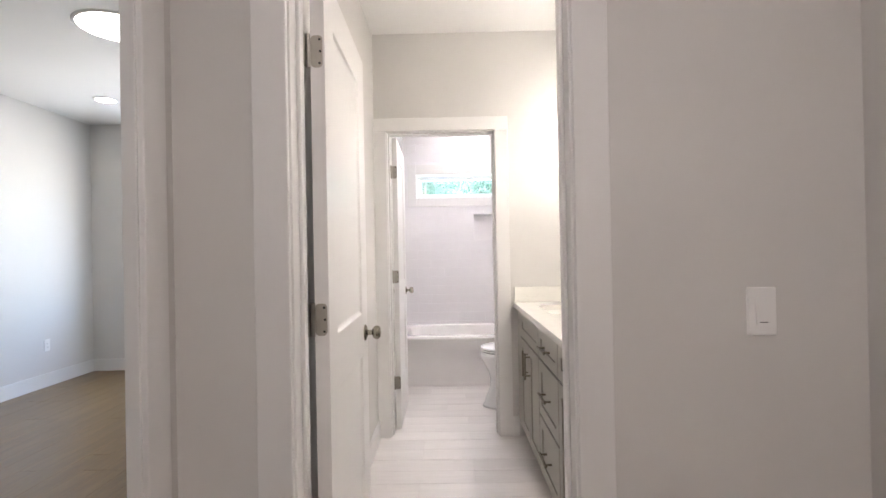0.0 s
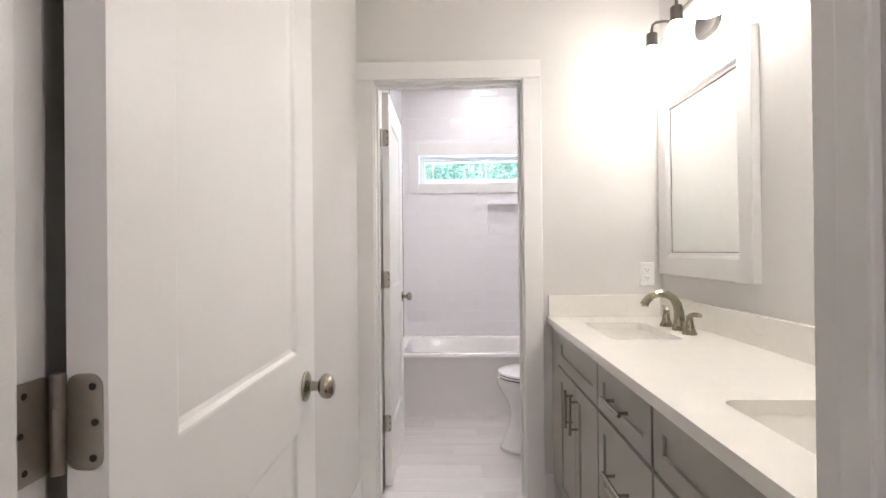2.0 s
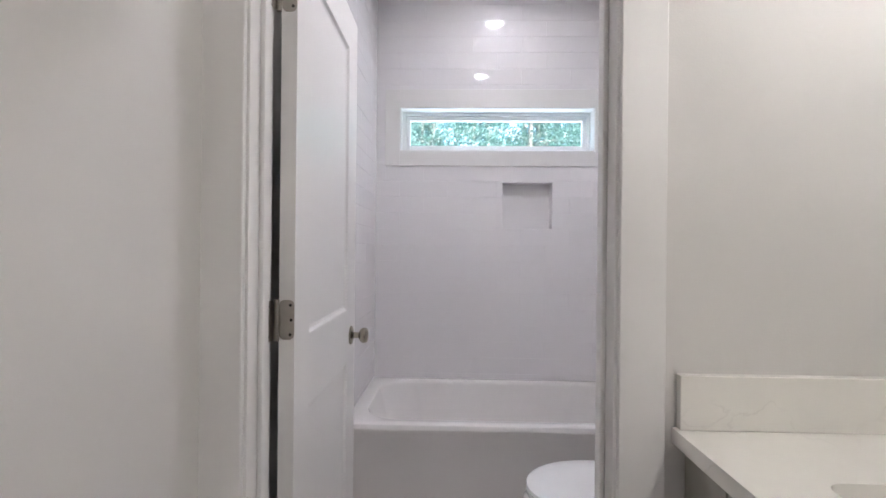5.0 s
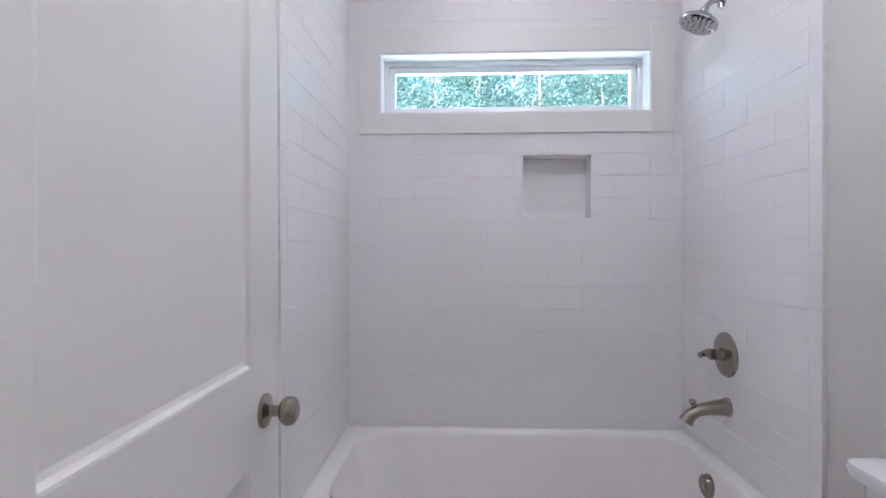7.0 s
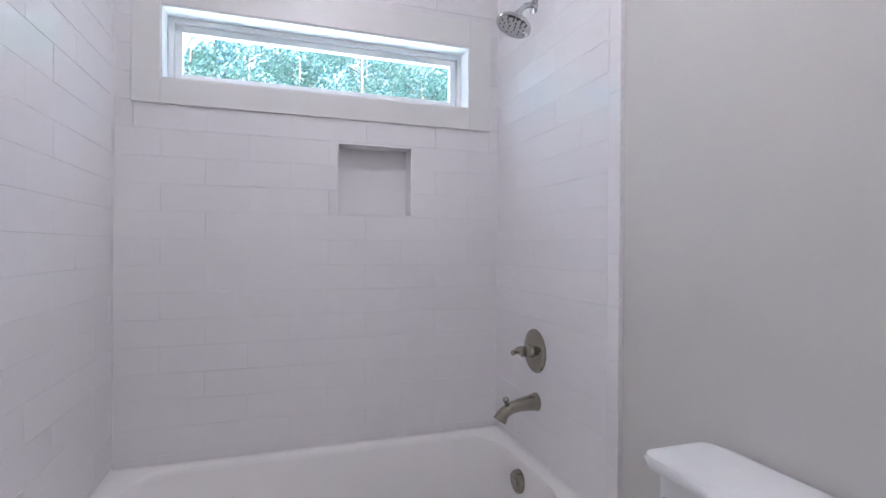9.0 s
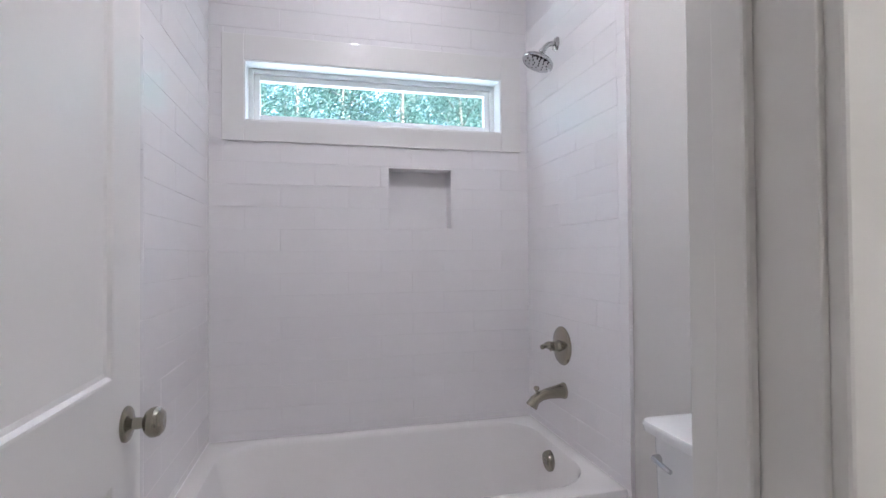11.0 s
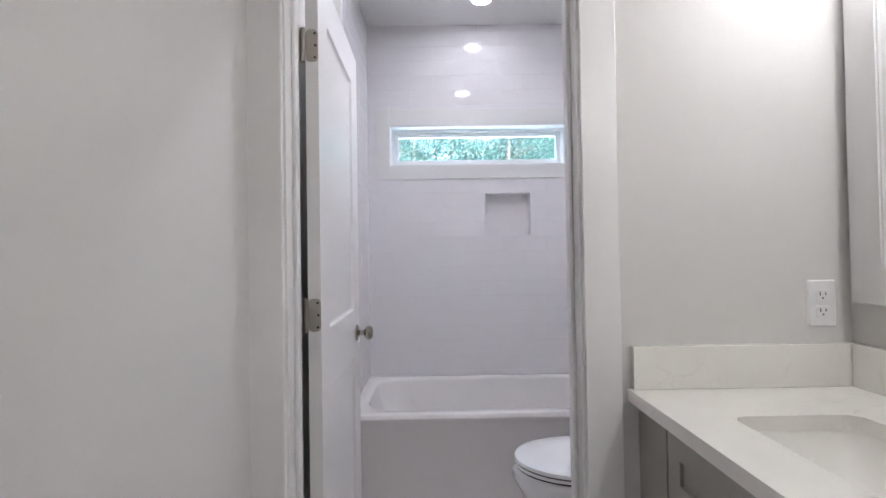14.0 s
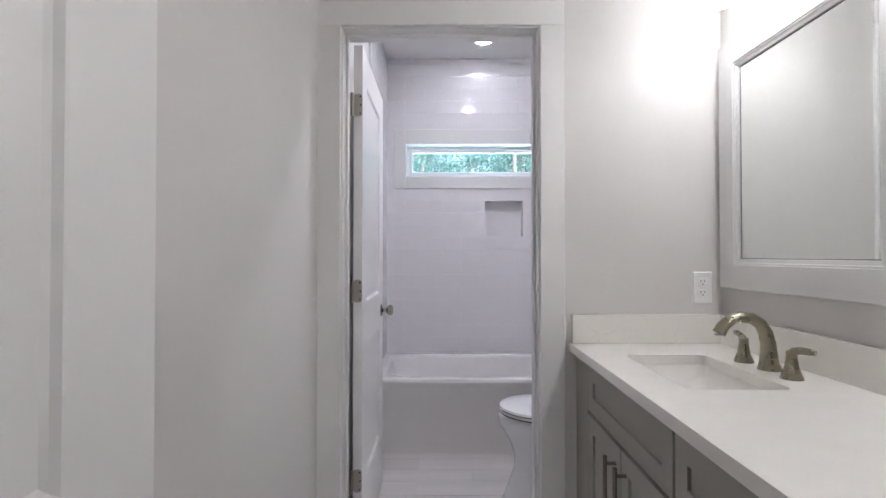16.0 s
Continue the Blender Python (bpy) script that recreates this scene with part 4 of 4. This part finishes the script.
def tree(x, y, height, crown_r, seed, label, leaf=1.0):
    rng = random.Random(seed)
    ob = thing("tree", (x, y, -0.7), label, "tree", "yard trees")
    pts, rad = [], []
    lean = Vector((rng.uniform(-0.06, 0.06), rng.uniform(-0.05, 0.05), 1))
    for k in range(9):
        f = k / 8
        pts.append(lean * (height * 0.85 * f) + Vector((0.12 * math.sin(3 * f + seed), 0.1 * math.cos(4 * f + seed), 0)))
        rad.append((0.035 + height * 0.013) * (1 - 0.82 * f))
    part("trunk", tube(pts, rad, 9), BARK, ob, "", True)
    tips = []
    for k in range(15):
        f = 0.22 + 0.76 * (k + rng.random()) / 15
        root = lean * (height * 0.85 * f)
        a, up = rng.uniform(0, 6.283), rng.uniform(0.05, 0.7)
        ln = crown_r * rng.uniform(0.6, 1.05) * (1.15 - 0.5 * f)
        d = Vector((math.cos(a), math.sin(a), up)).normalized()
        mid = root + d * ln * 0.5 + Vector((0, 0, 0.1))
        tip = root + d * ln + Vector((0, 0, rng.uniform(-0.3, 0.3)))
        r0 = rad[0] * 0.33 * (1.1 - 0.6 * f)
        part("limb", tube([root, mid, tip], [r0, r0 * 0.6, r0 * 0.2], 6), BARK, ob, "", True)
        tips += [root.lerp(tip, q) for q in (0.35, 0.55, 0.75, 0.9, 1.0)]
    verts, faces = [], []
    for c in tips:
        for _ in range(rng.randint(3, 4)):
            cc = c + Vector((rng.gauss(0, 0.34), rng.gauss(0, 0.34), rng.gauss(0, 0.30)))
            for _ in range(24):
                p = cc + Vector((rng.gauss(0, 0.19), rng.gauss(0, 0.19), rng.gauss(0, 0.15)))
                n = Vector((rng.gauss(0, 1), rng.gauss(0, 1), rng.gauss(0.5, 0.8))).normalized()
                u = n.orthogonal().normalized()
                v = n.cross(u)
                s = leaf * rng.uniform(0.038, 0.075)
                i = len(verts)
                verts += [p - u * s, p - v * s * 0.45 + n * 0.01, p + u * s, p + v * s * 0.45 + n * 0.01]
                faces.append((i, i + 1, i + 2, i + 3))
    me = bpy.data.meshes.new("crown")
    me.from_pydata(verts, [], faces)
    me.materials.append(LEAF)
    crown = new("crown", me)
    crown.parent = ob

rt = random.Random(4)
k = 0
for row, (yy, step, h0) in enumerate(((15.0, 1.7, 7.4), (19.5, 1.9, 10.0), (26.0, 2.2, 13.0), (33.0, 2.3, 15.0))):
    span = 7.5 + row * 3.2
    x = -span
    while x < span + 2:
        k += 1
        tree(x + rt.uniform(-0.5, 0.5) + 0.6, yy + rt.uniform(-1, 1), h0 * rt.uniform(0.85, 1.2), 1.6 + 0.4 * row, k, "leafy green tree behind the house", 0.8 + 0.35 * row)
        x += step

# ---- floors ----
floor_bath = structure("floor_bath", boxes((BATH_L - 0.117, WC_R + 0.15, A0, BACK1, -0.12, -0.004)), FLOOR_GROUT, "grey wood-look plank tile floor", "floor")
def lay(parent, name, material, x0, x1, y0, y1, width, length, along, joint, thick, seed):
    """Planks in staggered rows; alike planks share their mesh."""
    rng, made = random.Random(seed), {}
    a0, a1, b0, b1 = (x0, x1, y0, y1) if along == "x" else (y0, y1, x0, x1)
    b = b0
    while b < b1 - 0.005:
        bw = min(width, b1 - b)
        a = a0 - rng.choice((0.0, 0.33, 0.5, 0.66)) * length
        while a < a1 - 0.005:
            s, e = max(a, a0), min(a + length, a1)
            a += length
            if e - s < 0.01:
                continue
            key = (round(e - s, 3), round(bw, 3))
            if key not in made:
                L, W = key[0] - joint, key[1] - joint
                bm = boxes((-L / 2, L / 2, -W / 2, W / 2, -thick, 0) if along == "x" else (-W / 2, W / 2, -L / 2, L / 2, -thick, 0))
                tops = [ed for ed in bm.edges if all(v.co.z > -0.001 for v in ed.verts)]
                bmesh.ops.bevel(bm, geom=tops, offset=0.0006, segments=1, affect="EDGES")
                made[key] = bpy.data.meshes.new(name)
                bm.to_mesh(made[key])
                bm.free()
                made[key].materials.append(material)
            ob = new(name, made[key])
            ob.parent = parent
            c = ((s + e) / 2, b + bw / 2)
            ob.location = (*(c if along == "x" else c[::-1]), rng.uniform(-0.0004, 0.0004))
        b += width
lay(floor_bath, "plank", PLANK, BATH_L, WC_R + 0.03, A0 + 0.05, TUB_Y + 0.12, 0.152, 0.915, "x", 0.0018, 0.0025, 3)
floor_hall = structure("floor_hall", boxes((BED_L - 0.15, HALL_R + 0.12, HALL_N - 0.12, A0, -0.12, -0.006), (BED_L - 0.15, BATH_L - 0.117, A0, BED_B + 0.15, -0.12, -0.006)), SLOT, "dark stained wood floor of hall and bedroom", "floor")
lay(floor_hall, "floorboard", OAK, BED_L, HALL_L, 1.0, BED_B, 0.127, 1.4, "y", 0.0007, 0.006, 8)
lay(floor_hall, "floorboard", OAK, HALL_L, HALL_R, HALL_N, A0 + 0.05, 0.127, 1.4, "y", 0.0007, 0.006, 9)
lay(floor_hall, "floorboard", OAK, BED_L, HALL_L, HALL_N, 1.0, 0.127, 1.4, "y", 0.0007, 0.006, 10)

# ---- shower tiles ----
TP, TL, G = 0.0945, 0.285, 0.0010
tile_mesh = {}
def tile_piece(parent, w, h, place, turn, rng, uneven=0.0):
    """One glazed tile in the plane x-z, its face towards -y, with eased edges."""
    key = (round(w, 3), round(h, 3))
    if key not in tile_mesh:
        W, H, d = (key[0] - 0.0004) / 2, (key[1] - G) / 2, 0.0010
        ring = lambda o, y: [(-W + o, y, -H + o), (W - o, y, -H + o), (W - o, y, H - o), (-W + o, y, H - o)]
        bm = loft([ring(0, 0.0), ring(0, -0.0022), ring(0.0005, -0.0028), ring(d, -0.0031)], False, True)
        bmesh.ops.recalc_face_normals(bm, faces=bm.faces)
        me = bpy.data.meshes.new("tile")
        bm.to_mesh(me)
        bm.free()
        me.materials.append(TILE)
        tile_mesh[key] = me
    ob = new("tile", tile_mesh[key])
    ob.parent = parent
    out = Matrix.Rotation(turn, 3, "Z") @ Vector((0, -1, 0))
    ob.location = Vector(place) + out * min(0.0012, abs(rng.gauss(0, uneven)))
    ob.rotation_euler = (rng.gauss(0, 0.0010), rng.gauss(0, 0.0008), turn + rng.gauss(0, 0.0007))

def tile_wall(name, label, plane, a0, a1, turn, to_world, holes, seed, uneven=0.0002):
    wall = structure(name, plane, GROUT, label, "tile")
    rng = random.Random(seed)
    n0 = round((NZ1 + 0.002 - TUB_Z) / TP)
    z = NZ1 + 0.002 - n0 * TP - TP
    row = 0
    while z < CEIL_Z - 0.004:
        za, zb = max(z, TUB_Z + 0.003), min(z + TP, CEIL_Z - 0.002)
        row += 1
        a = a0 - (TL / 2 if row % 2 else 0.0)
        while a < a1 - 0.004:
            s, e = max(a, a0), min(a + TL, a1)
            a += TL
            spans = [(s, e, za, zb)]
            for hx0, hx1, hz0, hz1 in holes:
                cut = []
                for p, q, c, d in spans:
                    if q <= hx0 or p >= hx1 or d <= hz0 or c >= hz1:
                        cut.append((p, q, c, d))
                        continue
                    if p < hx0:
                        cut.append((p, hx0, c, d))
                    if q > hx1:
                        cut.append((hx1, q, c, d))
                    if c < hz0:
                        cut.append((max(p, hx0), min(q, hx1), c, hz0))
                    if d > hz1:
                        cut.append((max(p, hx0), min(q, hx1), hz1, d))
                spans = cut
            for p, q, c, d in spans:
                if q - p > 0.012 and d - c > 0.012:
                    tile_piece(wall, q - p, d - c, to_world((p + q) / 2, (c + d) / 2), turn, rng, uneven)
        z += TP
    return wall

win_hole, niche_hole = (cx0 + 0.006, cx1 - 0.006, cz0 + 0.006, cz1 - 0.006), (NX0, NX1, NZ0, NZ1)
tile_wall("tile_wall_north", "white glazed subway tiles round the window and niche", boxes((TILE_L, TILE_L + 0.03, BACK0 - 0.0012, BACK0 - 0.0002, TUB_Z - 0.02, CEIL_Z - 0.001)), TILE_L - 0.002, TILE_R + 0.002, 0.0, lambda a, z: (a, BACK0 + 0.0012, z), [win_hole, niche_hole], 21)
tile_wall("tile_wall_east", "white glazed subway tiles on the plumbing wall", boxes((TILE_R + 0.0009, WC_R - 0.0002, TUB_Y + 0.001, BACK0 - 0.004, TUB_Z - 0.02, CEIL_Z - 0.001)), TUB_Y + 0.052, TILE_B + 0.0015, -math.pi / 2, lambda a, z: (TILE_R + 0.0032, a, z), [], 22, 0.0004)
tile_wall("tile_wall_west", "white glazed subway tiles at the head of the tub", boxes((WC_L + 0.0002, TILE_L - 0.0009, TUB_Y + 0.001, BACK0 - 0.004, TUB_Z - 0.02, CEIL_Z - 0.001)), TUB_Y + 0.052, TILE_B + 0.0015, math.pi / 2, lambda a, z: (TILE_L - 0.0032, a, z), [], 23, 0.0004)
rng_b = random.Random(5)
for name, x, turn in (("tile_wall_east", TILE_R + 0.0032, -math.pi / 2), ("tile_wall_west", TILE_L - 0.0032, math.pi / 2)):
    wall = bpy.data.objects[name]
    z = TUB_Z + 0.003
    while z < CEIL_Z - 0.02:
        h = min(0.149, CEIL_Z - 0.002 - z)
        tile_piece(wall, 0.050, h, (x, TUB_Y + 0.026, z + h / 2), turn, rng_b, 0.0007)
        z += 0.149
# niche lining: one slab a side
niche = tagged(new("niche"), "square tiled niche in the shower wall", "niche", "", "structure")
for name, span in (("back", (NX0 + 0.006, NX1 - 0.006, BACK0 + 0.084, BACK0 + 0.0915, NZ0 + 0.006, NZ1 - 0.006)), ("side", (NX0, NX0 + 0.006, TILE_B, BACK0 + 0.0915, NZ0, NZ1)), ("side", (NX1 - 0.006, NX1, TILE_B, BACK0 + 0.0915, NZ0, NZ1)),
                   ("top", (NX0 + 0.006, NX1 - 0.006, TILE_B, BACK0 + 0.0915, NZ1 - 0.006, NZ1)), ("bottom", (NX0 + 0.006, NX1 - 0.006, TILE_B, BACK0 + 0.0915, NZ0, NZ0 + 0.006))):
    part(name, boxes(span, bevel=0.001), NICHE, niche)
